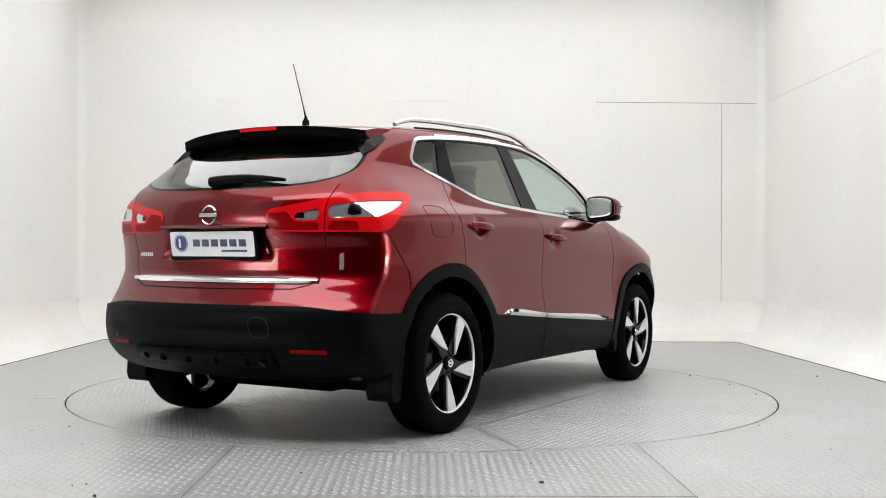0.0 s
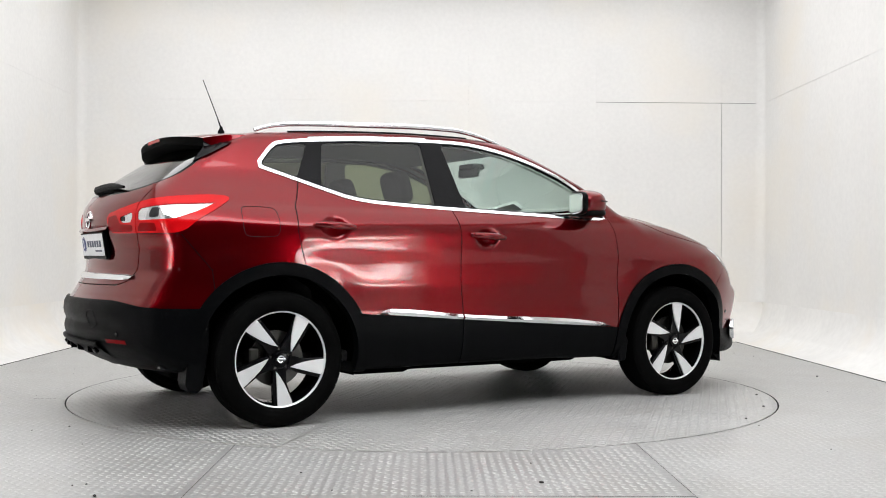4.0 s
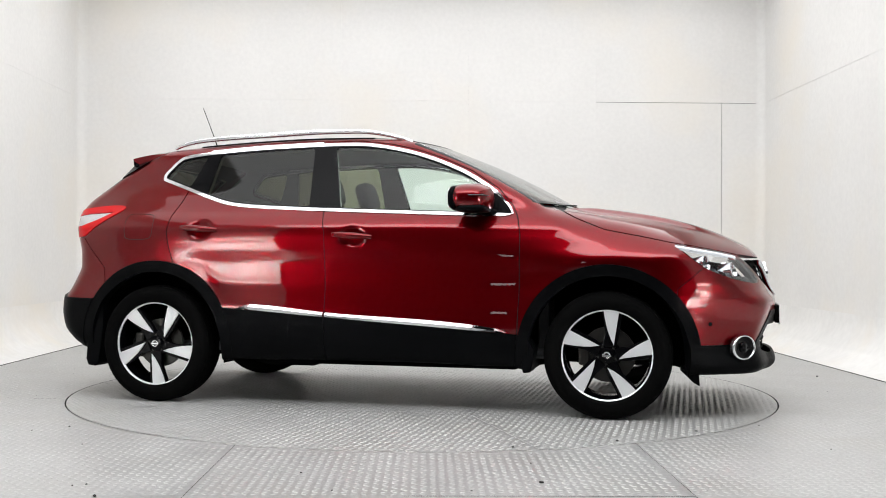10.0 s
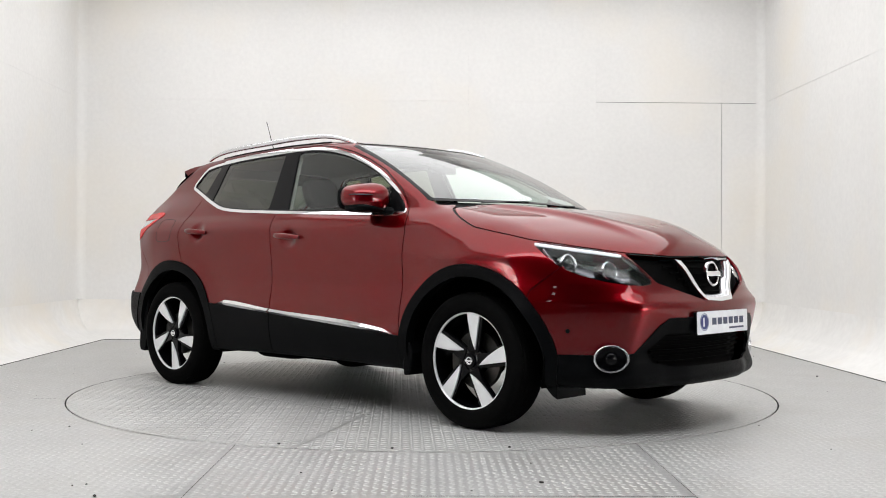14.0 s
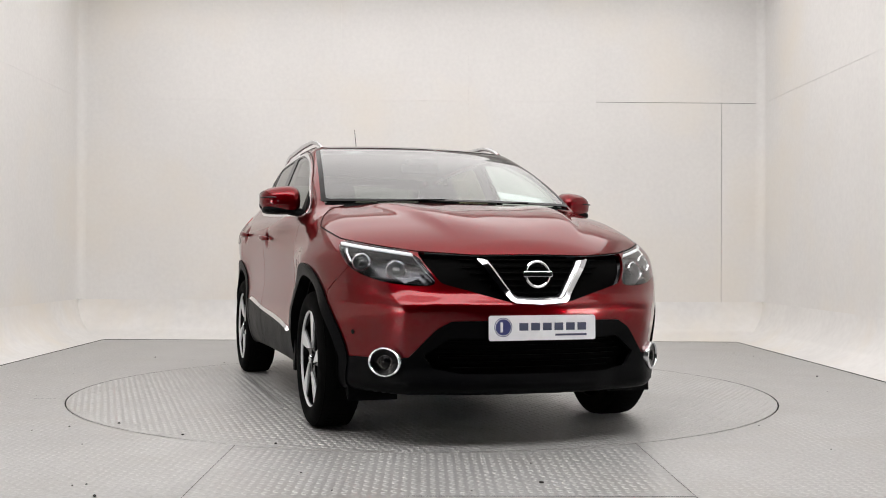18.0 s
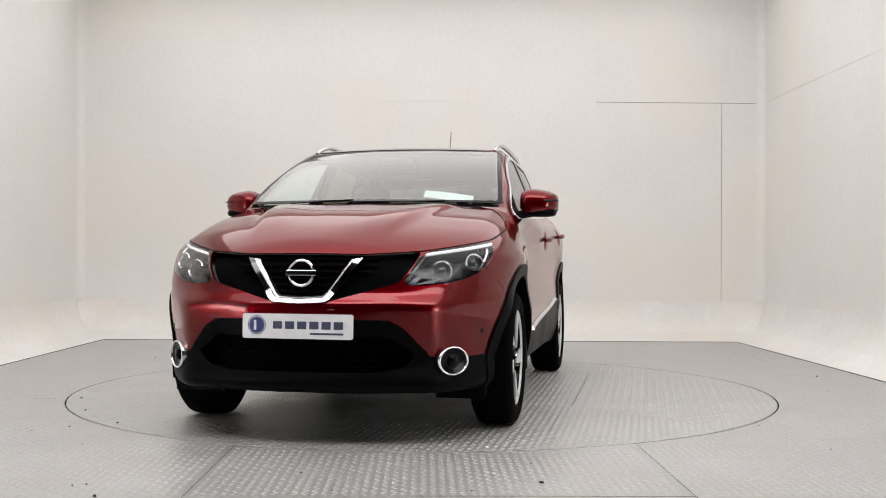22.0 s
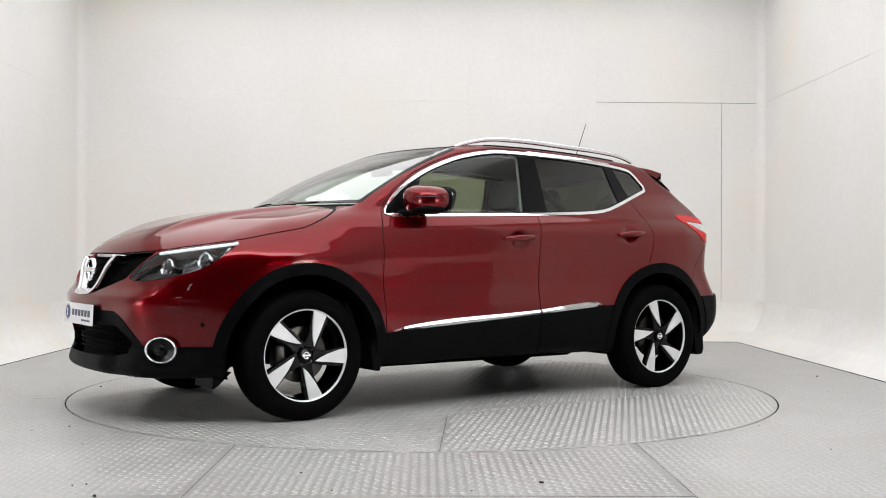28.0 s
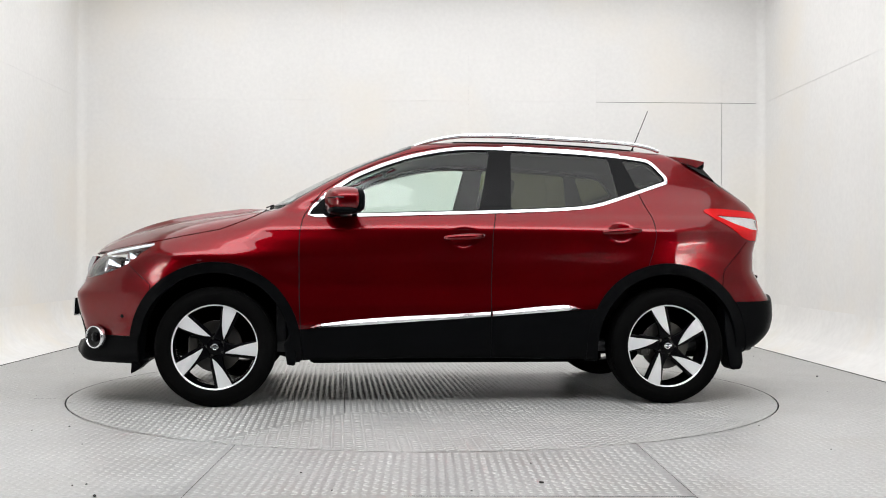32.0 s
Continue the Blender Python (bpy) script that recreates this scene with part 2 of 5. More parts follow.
def build_room():
    bm = bmesh.new()
    ring = 96
    rim = [bm.verts.new((math.cos(2 * math.pi * i / ring) * (DISC_R + 0.006), math.sin(2 * math.pi * i / ring) * (DISC_R + 0.006), 0)) for i in range(ring)]

    def edge(a):
        c, s = math.cos(a), math.sin(a)
        k = min(x for x in ((FX1 if c > 0 else FX0) / c if abs(c) > 1e-6 else 1e9, (FY1 if s > 0 else STAGE_Y) / s if abs(s) > 1e-6 else 1e9))
        return c * k, s * k
    out = [bm.verts.new((*edge(2 * math.pi * i / ring), 0)) for i in range(ring)]
    corner = []
    for i in range(ring):
        j = (i + 1) % ring
        a, b = out[i].co, out[j].co
        face = [rim[i], out[i], out[j], rim[j]]
        if abs(a.x - b.x) > 1e-4 and abs(a.y - b.y) > 1e-4:
            cx = a.x if abs(a.x - FX0) < 1e-3 or abs(a.x - FX1) < 1e-3 else b.x
            cy = a.y if abs(a.y - FY1) < 1e-3 or abs(a.y - STAGE_Y) < 1e-3 else b.y
            face.insert(2, bm.verts.new((cx, cy, 0)))
        bm.faces.new(face)
    floor = part("floor", bm, STEEL)
    tagged(floor, "grey steel tread plate studio floor with seams", "floor", kind="structure")
    # side skirt of the hole and a pit under the disc
    part("pit", lathe([(DISC_R + 0.02, -0.12), (DISC_R + 0.02, -0.002), (DISC_R + 0.006, -0.002), (DISC_R + 0.006, -0.12)], 96, "z", True), GAP, floor)
    # hall floor behind the camera
    tagged(part("floor_hall", boxed(-6, 6, -11, STAGE_Y - 0.002, -0.1, 0.0), DARK), "dark hall floor before the stage", "floor", kind="structure")

    # cove: quarter-round between floor and walls, going round the three sides
    n = 10
    prof = [(COVE_R * math.sin(math.pi / 2 * i / n), COVE_R * (1 - math.cos(math.pi / 2 * i / n))) for i in range(n + 1)]
    bm = bmesh.new()
    rows = []
    for o, z in prof:
        line = [(FX0 - o, STAGE_Y), (FX0 - o, FY1 + o), (FX1 + o, FY1 + o), (FX1 + o, STAGE_Y)]
        rows.append([bm.verts.new((x, y, z)) for x, y in line])
    for a, b in zip(rows, rows[1:]):
        for i in range(3):
            bm.faces.new((a[i], a[i + 1], b[i + 1], b[i]))
    bmesh.ops.recalc_face_normals(bm, faces=bm.faces)
    bmesh.ops.reverse_faces(bm, faces=bm.faces)
    tagged(part("cove", bm, COVE, smooth=50), "white painted curved cove between floor and walls", "cove", kind="structure")

    # walls with thickness
    walls = []
    for name, b in (("wall_back", (WX0 - 0.15, WX1 + 0.15, WY1 + 0.014, WY1 + 0.15)), ("wall_left", (WX0 - 0.15, WX0 - 0.014, STAGE_Y, WY1 + 0.014)),
                    ("wall_right", (WX1 + 0.014, WX1 + 0.15, STAGE_Y, WY1 + 0.014))):
        walls.append(tagged(part(name, boxed(b[0], b[1], b[2], b[3], 0.0, TOP), GAP), "matt white painted board studio wall", "wall", kind="structure"))
    # boards, with open joints where the filler has cracked
    zs = (COVE_R - 0.002, 2.55, TOP)
    for k in range(2):
        xs = (WX0, -2.28, -0.91, 0.46, 1.84, 3.20, WX1)
        for i in range(6):
            wide = 0.0035 if k == 0 and i in (4, 5) else 0.0008
            right = 0.0045 if k == 0 and i == 4 else 0.0003
            up = 0.0045 if k == 0 and i in (4, 5) else 0.0005
            part("panel", boxed(xs[i] + 0.0003, xs[i + 1] - right, WY1, WY1 + 0.013, zs[k] + 0.0006, zs[k + 1] - (up if k == 0 else 0)), WALL, walls[0])
        ys = (STAGE_Y, -3.30, -1.70, -0.35, 1.70, WY1 - 0.0005)
        for i in range(5):
            up = 0.0022 if k == 0 and i == 4 else 0.0004
            # second boards, out of view, coloured darker to stand for dimmer-lit white wall
            part("panel", boxed(WX0 - 0.013, WX0, ys[i] + 0.0003, ys[i + 1] - 0.0003, zs[k] + 0.0006, zs[k + 1] - 0.0004), WALL_DIM if i == 1 else WALL, walls[1])
            part("panel", boxed(WX1, WX1 + 0.013, ys[i] + 0.0003, ys[i + 1] - 0.0003, zs[k] + 0.0006, zs[k + 1] - up), WALL_DIM if i == 1 else WALL, walls[2])
    # filleted corner strips
    for x, sx in ((WX0, 1), (WX1, -1)):
        pts = [(x, WY1), (x + sx * 0.085, WY1)] + [(x + sx * 0.085 * (1 - math.sin(t)), WY1 - 0.085 * (1 - math.cos(t))) for t in np.linspace(0, math.pi / 2, 7)[1:]]
        bm = prism([(px, py) for px, py in pts], TOP - COVE_R, "z", COVE_R)
        tagged(part("trim", bm, WALL, smooth=40), "white filled corner strip between the walls", "trim", kind="structure")
    tagged(part("ceiling", boxed(WX0 - 0.15, WX1 + 0.15, STAGE_Y, WY1 + 0.15, TOP, TOP + 0.12), CEIL), "white studio ceiling", "ceiling", kind="structure")
    # dark hall round the camera
    for name, b in (("wall_hall_left", (-6.1, -6.0, -11, STAGE_Y)), ("wall_hall_right", (6.0, 6.1, -11, STAGE_Y)), ("wall_hall_back", (-6.1, 6.1, -11.1, -11))):
        tagged(part(name, boxed(*b, 0, TOP + 1), DARK), "dark hall wall", "wall", kind="structure")
    for s, x0, x1 in ((-1, -6.0, WX0 - 0.15), (1, WX1 + 0.15, 6.0)):
        tagged(part("wall_hall_front", boxed(x0, x1, STAGE_Y - 0.1, STAGE_Y, 0, TOP + 1), DARK), "dark hall wall beside the stage", "wall", kind="structure")
    tagged(part("wall_hall_lintel", boxed(WX0 - 0.15, WX1 + 0.15, STAGE_Y - 0.1, STAGE_Y, TOP, TOP + 1), DARK), "dark hall wall above the stage", "wall", kind="structure")
    tagged(part("ceiling_hall", boxed(-6.1, 6.1, -11.1, STAGE_Y, TOP + 1, TOP + 1.1), DARK), "dark hall ceiling", "ceiling", kind="structure")
    return floor


def build_turntable():
    table = thing("turntable", "round grey steel tread plate turntable set in the floor", "turntable")
    part("disc", lathe([(0.001, -0.006), (DISC_R - 0.004, -0.006), (DISC_R, -0.01), (DISC_R, -0.05), (0.001, -0.05)], 128, "z"), GAP, table)
    return table


floor = build_room()
turntable = build_turntable()


# ---------------------------------------------------------------- the car's body: one smooth shell, cut into panels
# car space: x forward, y to the car's left, z up, origin on the ground midway between the axles
HUB_X, HUB_Z, TYRE_R = 1.323, 0.343, 0.343

z_top = bend([-2.2, -1.72, -1.5, -1.2, -0.8, -0.4, -0.1, 0.08, 0.24, 0.45, 0.63, 0.80, 0.97, 1.06, 1.12, 1.18, 1.32, 1.50, 1.67, 1.85, 1.95, 2.06, 2.14, 2.2, 2.35],
             [1.41, 1.485, 1.515, 1.545, 1.57, 1.582, 1.58, 1.572, 1.550, 1.475, 1.400, 1.318, 1.228, 1.180, 1.160, 1.153, 1.138, 1.113, 1.082, 1.032, 0.998, 0.948, 0.895, 0.84, 0.66])
x_front = bend([0.05, 0.20, 0.25, 0.29, 0.38, 0.46, 0.54, 0.62, 0.645, 0.67, 0.70, 0.74, 0.80, 0.87, 0.95, 1.3],
               [2.0, 2.15, 2.215, 2.235, 2.208, 2.217, 2.232, 2.239, 2.235, 2.218, 2.198, 2.185, 2.172, 2.155, 2.12, 1.9])
x_rear = bend([0.1, 0.28, 0.36, 0.44, 0.52, 0.60, 0.66, 0.72, 0.80, 0.88, 0.96, 1.04, 1.11, 1.18, 1.26, 1.36, 1.45, 1.52, 1.7],
              [-1.75, -1.95, -2.085, -2.15, -2.165, -2.16, -2.125, -2.09, -2.055, -2.055, -2.07, -2.08, -2.07, -2.03, -1.93, -1.785, -1.635, -1.50, -1.1])
y_side = bend([0.1, 0.2, 0.28, 0.36, 0.48, 0.56, 0.63, 0.72, 0.82, 0.91, 0.97, 1.015, 1.034, 1.05, 1.08, 1.13, 1.2, 1.35, 1.53, 1.62],
              [0.74, 0.80, 0.855, 0.882, 0.897, 0.896, 0.886, 0.875, 0.878, 0.886, 0.8895, 0.888, 0.884, 0.877, 0.859, 0.818, 0.785, 0.723, 0.642, 0.592])
STATIONS = [-2.2, -2.05, -1.8, -1.56, -1.3, -0.8, 0, 0.8, 1.3, 1.67, 1.9, 2.1, 2.3]
low_in = bend(STATIONS, [-0.16, -0.10, -0.045, -0.01, 0.002, 0, 0, 0, 0.014, -0.006, -0.055, -0.145, -0.26])
mid_in = bend(STATIONS, [-0.16, -0.115, -0.06, -0.010, 0.0, 0, 0, -0.032, -0.044, -0.068, -0.105, -0.17, -0.28])
high_in = bend(STATIONS, [-0.24, -0.20, -0.115, -0.075, -0.045, -0.008, 0, 0, 0, 0, 0, 0, 0])


def smax(a, b, k):
    h = np.maximum(k - np.abs(a - b), 0) / k
    return np.maximum(a, b) + h * h * k * 0.25


def centre_x(x, y):
    """x moved to the centre line: the nose, screen and bonnet bow forward in plan."""
    return x + (0.15 + 0.15 * step(0.9, 1.3, x)) * (y / 0.75)**2 * step(-0.3, 0.3, x)


def body(p):
    """Below zero inside the car's body."""
    x, y, z = p[:, 0], np.abs(p[:, 1]), p[:, 2]
    w1, w2 = step(0.85, 1.06, z), step(1.10, 1.32, z)
    ys = y_side(z) + low_in(x) * (1 - w1) + (mid_in(x) * (1 - w2) + high_in(x) * w2) * w1
    # haunch over the rear wheel and swelling over the front one
    ys = ys + 0.012 * np.exp(-((x + 1.25) / 0.42)**2 - ((z - 0.93) / 0.13)**2) + 0.014 * np.exp(-((x - 1.32) / 0.40)**2 - ((z - 0.84) / 0.06)**2)
    # flares over the wheel arches
    d = np.hypot(np.abs(x) - HUB_X, z - HUB_Z)
    ys = ys + 0.011 * np.exp(-((d - 0.46) / 0.085)**2) * step(0.45, 0.75, z)
    # scooped hollows behind the door handles
    for hx, hz in ((-1.035, 1.015), (-0.10, 0.972)):
        ys = ys - 0.017 * np.exp(-(((x - hx) / 0.062)**2 + ((z - hz) / 0.050)**2)**2)
    xc = centre_x(x, y)
    zt = z_top(xc) - 0.018 * (y / 0.6)**2 * step(-1.9, -1.2, x) * (1 - step(0.0, 0.5, xc)) - 0.022 * (y / 0.7)**2 * step(1.0, 1.2, xc)
    # raised ridges of the bonnet
    off = y - 0.46 + 0.20 * (x - 1.2)
    crest = np.where(off > 0, np.exp(-(off / 0.045)**2), np.exp(-(off / 0.17)**2))
    zt = zt + 0.021 * crest * step(1.10, 1.35, xc) * (1 - step(1.80, 2.1, xc))
    r = y / 0.66
    kink = 1.05 * 0.022 * np.logaddexp(0, (y - 0.605) / 0.022)
    low = 1 - step(0.62, 0.74, z)
    xf = x_front(z) - 0.10 * r**2 - 0.06 * r**6 * (1 - low) - (kink + 0.012 * r**6) * low
    hollow = 0.10 * np.clip(0.664 - z, 0, 0.25)
    xf = xf - hollow * step(0.26, 0.42, y)
    ys = ys - hollow * step(1.62, 1.80, x)
    r = y / 0.6
    xr = x_rear(z) + 0.085 * r**2 + 0.012 * r**4
    # recess for the plate
    xr = xr + 0.022 * step(0.835, 0.87, z) * (1 - step(0.988, 1.006, z)) * (1 - step(0.29 + 0.25 * (0.92 - z), 0.335 + 0.25 * (0.92 - z), y))
    # step in the lower bumper
    xr = xr + 0.016 * np.exp(-((z - 0.515) / 0.03)**2) * (1 - step(0.50, 0.70, y))
    k_top = 0.055 + 0.075 * step(0.95, 1.15, x)
    f = smax(y - ys, z - zt, k_top)
    f = smax(f, x - xf, 0.06)
    f = smax(f, xr - x, 0.07)
    return smax(f, 0.245 + 0.05 * (1 - step(-1.75, -1.2, x)) + 0.03 * np.exp(-(x / 0.9)**4) - z, 0.03)


def gradient(p):
    g, e = np.zeros_like(p), 0.004
    for i in range(3):
        q, s = p.copy(), p.copy()
        q[:, i] += e
        s[:, i] -= e
        g[:, i] = (body(q) - body(s)) / (2 * e)
    return g


def settle(p, rounds=3):
    """Moves points onto the body's surface."""
    for _ in range(rounds):
        g = gradient(p)
        p = p - g * (body(p) / np.maximum((g * g).sum(1), 1e-6))[:, None]
    return p


def shell_grid():
    """Half of the shell (y > 0): rings round a spine, closed by fans at nose and tail."""
    fan = 64
    st = [(-1.5, -90 + 90 * i / fan) for i in range(fan)] + [(x, 0) for x in np.linspace(-1.5, 1.5, 165)] + [(1.5, 90 * i / fan) for i in range(1, fan + 1)]
    ang = np.radians(np.linspace(-90, 90, 160))
    org, way = [], []
    for x, a in st:
        a = math.radians(max(-89.9, min(89.9, a)))
        for t in ang:
            org.append((x, 0, 0.72))
            way.append((math.sin(a), math.cos(a) * math.cos(t), math.cos(a) * math.sin(t)))
    org, way = np.array(org), np.array(way)
    way[np.abs(way[:, 1]) < 1e-9, 1] = 0
    lo, hi = np.full(len(org), 0.05), np.full(len(org), 1.9)
    for _ in range(34):
        m = (lo + hi) / 2
        inside = body(org + way * m[:, None]) < 0
        lo, hi = np.where(inside, m, lo), np.where(inside, hi, m)
    pts = org + way * lo[:, None]
    n = len(ang)
    faces = [[i * n + j + 1, (i + 1) * n + j + 1, (i + 1) * n + j, i * n + j] for i in range(len(st) - 1) for j in range(n - 1)]
    return pts, faces


def poly_dist(u, v, points):
    """Signed distance to a polygon, below zero inside."""
    pts = np.array(points, float)
    best, odd = np.full(len(u), 1e9), np.zeros(len(u), bool)
    for i in range(len(pts)):
        (ax, ay), (bx, by) = pts[i], pts[(i + 1) % len(pts)]
        ex, ey = bx - ax, by - ay
        t = np.clip(((u - ax) * ex + (v - ay) * ey) / max(ex * ex + ey * ey, 1e-12), 0, 1)
        best = np.minimum(best, np.hypot(u - ax - t * ex, v - ay - t * ey))
        cross = ((ay > v) != (by > v))
        with np.errstate(divide="ignore", invalid="ignore"):
            odd ^= cross & (u < (bx - ax) * (v - ay) / (by - ay if by != ay else 1e-12) + ax)
    return np.where(odd, -best, best)


def rounded(points, times=2):
    """Cuts the corners of a polygon."""
    for _ in range(times):
        out = []
        for i in range(len(points)):
            a, b = np.array(points[i]), np.array(points[(i + 1) % len(points)])
            out += [tuple(a * 0.78 + b * 0.22), tuple(a * 0.22 + b * 0.78)]
        points = out
    return points


DEG = 0.0157          # metres for a degree round the nose and the tail


class Shell:
    """The half shell with a label for each face."""

    def __init__(self):
        p, self.faces = shell_grid()
        self.v = [tuple(q) for q in p]
        self.label = ["body_shell"] * len(self.faces)

    def maps(self, p):
        x, y, z = p[:, 0], p[:, 1], p[:, 2]
        return dict(x=x, y=y, z=z, xc=centre_x(x, y), pf=np.degrees(np.arctan2(y, x - 1.2)) * DEG, pr=np.degrees(np.arctan2(y, -1.2 - x)) * DEG)

    def cut(self, fn, label=None, only=None):
        """Cuts the faces along fn = 0 and gives those below zero the label."""
        s = fn(self.maps(np.array(self.v)))
        s = np.where(np.abs(s) < 2e-4, 2e-4, s)
        neg = (s < 0).tolist()
        s = s.tolist()
        cache, faces, labels = {}, [], []
        for f, old in zip(self.faces, self.label):
            c = sum(neg[i] for i in f)
            if c == 0:
                faces.append(f)
                labels.append(old)
                continue
            new_label = label if label and (only is None or old in only) else old
            if c == len(f):
                faces.append(f)
                labels.append(new_label)
                continue
            a, b = [], []
            for i in range(len(f)):
                p, q = f[i], f[(i + 1) % len(f)]
                (a if neg[p] else b).append(p)
                if neg[p] != neg[q]:
                    key = (p, q) if p < q else (q, p)
                    m = cache.get(key)
                    if m is None:
                        t = s[p] / (s[p] - s[q])
                        vp, vq = self.v[p], self.v[q]
                        m = len(self.v)
                        self.v.append((vp[0] + (vq[0] - vp[0]) * t, vp[1] + (vq[1] - vp[1]) * t, vp[2] + (vq[2] - vp[2]) * t))
                        cache[key] = m
                    a.append(m)
                    b.append(m)
            if len(a) > 2:
                faces.append(a)
                labels.append(new_label)
            if len(b) > 2:
                faces.append(b)
                labels.append(old)
        self.faces, self.label = faces, labels

    def seam(self, fn, width=0.0055, only=None):
        self.cut(lambda m: fn(m) - width / 2)
        self.cut(lambda m: fn(m) + width / 2)
        p = np.array(self.v)
        cent = np.array([p[f].mean(0) for f in self.faces])
        s = np.abs(fn(self.maps(cent)))
        for i in np.nonzero(s < width / 2)[0]:
            if only is None or self.label[i] in only:
                self.label[i] = "seam"

    def tidy(self, share=0.08):
        """Gives stray slivers of a panel to the panel they lie against."""
        owner, near = {}, [[] for _ in self.faces]
        for k, f in enumerate(self.faces):
            for a, b in zip(f, f[1:] + f[:1]):
                key = (a, b) if a < b else (b, a)
                if key in owner:
                    near[k].append(owner[key])
                    near[owner[key]].append(k)
                owner[key] = k
        seen, isles = set(), {}
        for k in range(len(self.faces)):
            if k in seen or self.label[k] in ("seam", "hole"):
                continue
            seen.add(k)
            isle, todo = [], [k]
            while todo:
                i = todo.pop()
                isle.append(i)
                for j in near[i]:
                    if j not in seen and self.label[j] == self.label[k]:
                        seen.add(j)
                        todo.append(j)
            isles.setdefault(self.label[k], []).append(isle)
        for name, sets in isles.items():
            most = max(len(i) for i in sets)
            for isle in sets:
                if len(isle) < share * most:
                    side = collections.Counter(self.label[j] for i in isle for j in near[i] if self.label[j] not in (name, "seam", "hole"))
                    for i in isle:
                        self.label[i] = side.most_common(1)[0][0] if side else "seam"

    def finish(self):
        self.tidy()
        p = np.array(self.v)
        mid = np.abs(p[:, 1]) < 1e-6
        p = settle(p, 2)
        p[mid, 1] = 0
        self.p = p
        g = gradient(p)
        g[mid, 1] = 0
        self.n = g / np.linalg.norm(g, axis=1)[:, None]

    def panel(self, labels, sides="both", out=0.0, rim=0.014, flip=False):
        """Vertices, faces and normals of the faces with these labels. sides: left, right or both."""
        pick = [f for f, l in zip(self.faces, self.label) if l in labels]
        idx = sorted({i for f in pick for i in f})
        at = {i: k for k, i in enumerate(idx)}
        p, n = self.p[idx] + self.n[idx] * out, self.n[idx]
        fs = [[at[i] for i in f] for f in pick]
        count = {}
        for f in fs:
            for a, b in zip(f, f[1:] + f[:1]):
                count[(a, b)] = 1
        edges = [(a, b) for (a, b) in count if (b, a) not in count and not (abs(p[a][1]) < 1e-6 and abs(p[b][1]) < 1e-6)]
        if rim:
            acc = {}
            for a, b in edges:
                d = np.cross(p[b] - p[a], n[a])
                d = d / max(np.linalg.norm(d), 1e-9)
                for k in (a, b):
                    acc[k] = acc.get(k, 0) + d
            keys = list(acc)
            up = {k: len(p) + i for i, k in enumerate(keys)}
            dn = {k: len(p) + len(keys) + i for i, k in enumerate(keys)}
            rn = np.array([acc[k] / max(np.linalg.norm(acc[k]), 1e-9) for k in keys]) if keys else np.zeros((0, 3))
            if keys:
                p = np.vstack([p, p[keys], p[keys] - n[keys] * rim])
                n = np.vstack([n, rn, rn])
                fs = fs + [[up[b], up[a], dn[a], dn[b]] for a, b in edges]
        if flip:
            fs, n = [f[::-1] for f in fs], -n
        mp, mn, mf = p * (1, -1, 1), n * (1, -1, 1), [f[::-1] for f in fs]
        if sides == "left":
            return p, fs, n
        if sides == "right":
            return mp, mf, mn
        k = len(p)
        return np.vstack([p, mp]), fs + [[i + k for i in f] for f in mf], np.vstack([n, mn])


def side_poly(points):
    return lambda m: np.where(m["y"] > 0.42, poly_dist(m["x"], m["z"], points), 1.0)


def front_poly(points):
    q = [(a * DEG, b) for a, b in points]
    return lambda m: np.where(m["x"] > 0.9, poly_dist(m["pf"], m["z"], q), 1.0)


def rear_poly(points):
    q = [(a * DEG, b) for a, b in points]
    return lambda m: np.where(m["x"] < -1.3, poly_dist(m["pr"], m["z"], q), 1.0)


WINDOW = rounded([(-1.405, 1.328), (-1.29, 1.462), (-1.22, 1.478), (-1.09, 1.492), (-0.77, 1.515), (-0.37, 1.53), (-0.11, 1.53), (0.05, 1.508), (0.22, 1.47), (0.38, 1.415),
                  (0.55, 1.34), (0.71, 1.235), (0.785, 1.15), (0.815, 1.087), (0.54, 1.092), (-0.30, 1.12), (-0.75, 1.142), (-0.91, 1.162), (-1.07, 1.213), (-1.29, 1.289)], 1)
DOOR_FRONT = [(-0.262, 0.20), (-0.262, 0.66), (-0.27, 1.0), (-0.293, 1.12), (-0.362, 1.541), (-0.11, 1.541), (0.055, 1.52), (0.225, 1.482), (0.387, 1.426), (0.558, 1.35),
              (0.72, 1.243), (0.795, 1.155), (0.832, 1.085), (0.85, 1.0), (0.852, 0.9), (0.85, 0.66), (0.842, 0.47), (0.82, 0.20)]
DOOR_REAR = [(-0.262, 0.20), (-0.262, 0.66), (-0.27, 1.0), (-0.293, 1.12), (-0.362, 1.541), (-0.77, 1.526), (-1.085, 1.503), (-1.18, 1.255), (-1.205, 1.18), (-1.235, 1.11),
             (-1.245, 1.0), (-1.225, 0.90), (-1.20, 0.82), (-0.89, 0.56), (-0.87, 0.20)]
LAMP_FRONT = rounded([(33, 0.884), (46, 0.912), (61, 0.946), (57, 0.885), (52, 0.815), (47.5, 0.782), (40, 0.745), (31, 0.728), (25.5, 0.738)], 1)
GRILLE = [(-6, 0.874), (17, 0.869), (33, 0.884), (25.2, 0.742), (9, 0.664), (7, 0.657), (-6, 0.656)]
BONNET = [(-8, 0.876), (17, 0.871), (33, 0.887), (46, 0.915), (61, 0.949), (68.6, 0.975), (82.9, 1.016), (93.7, 1.078), (102, 1.13), (115, 1.19), (115, 1.6), (-8, 1.6)]
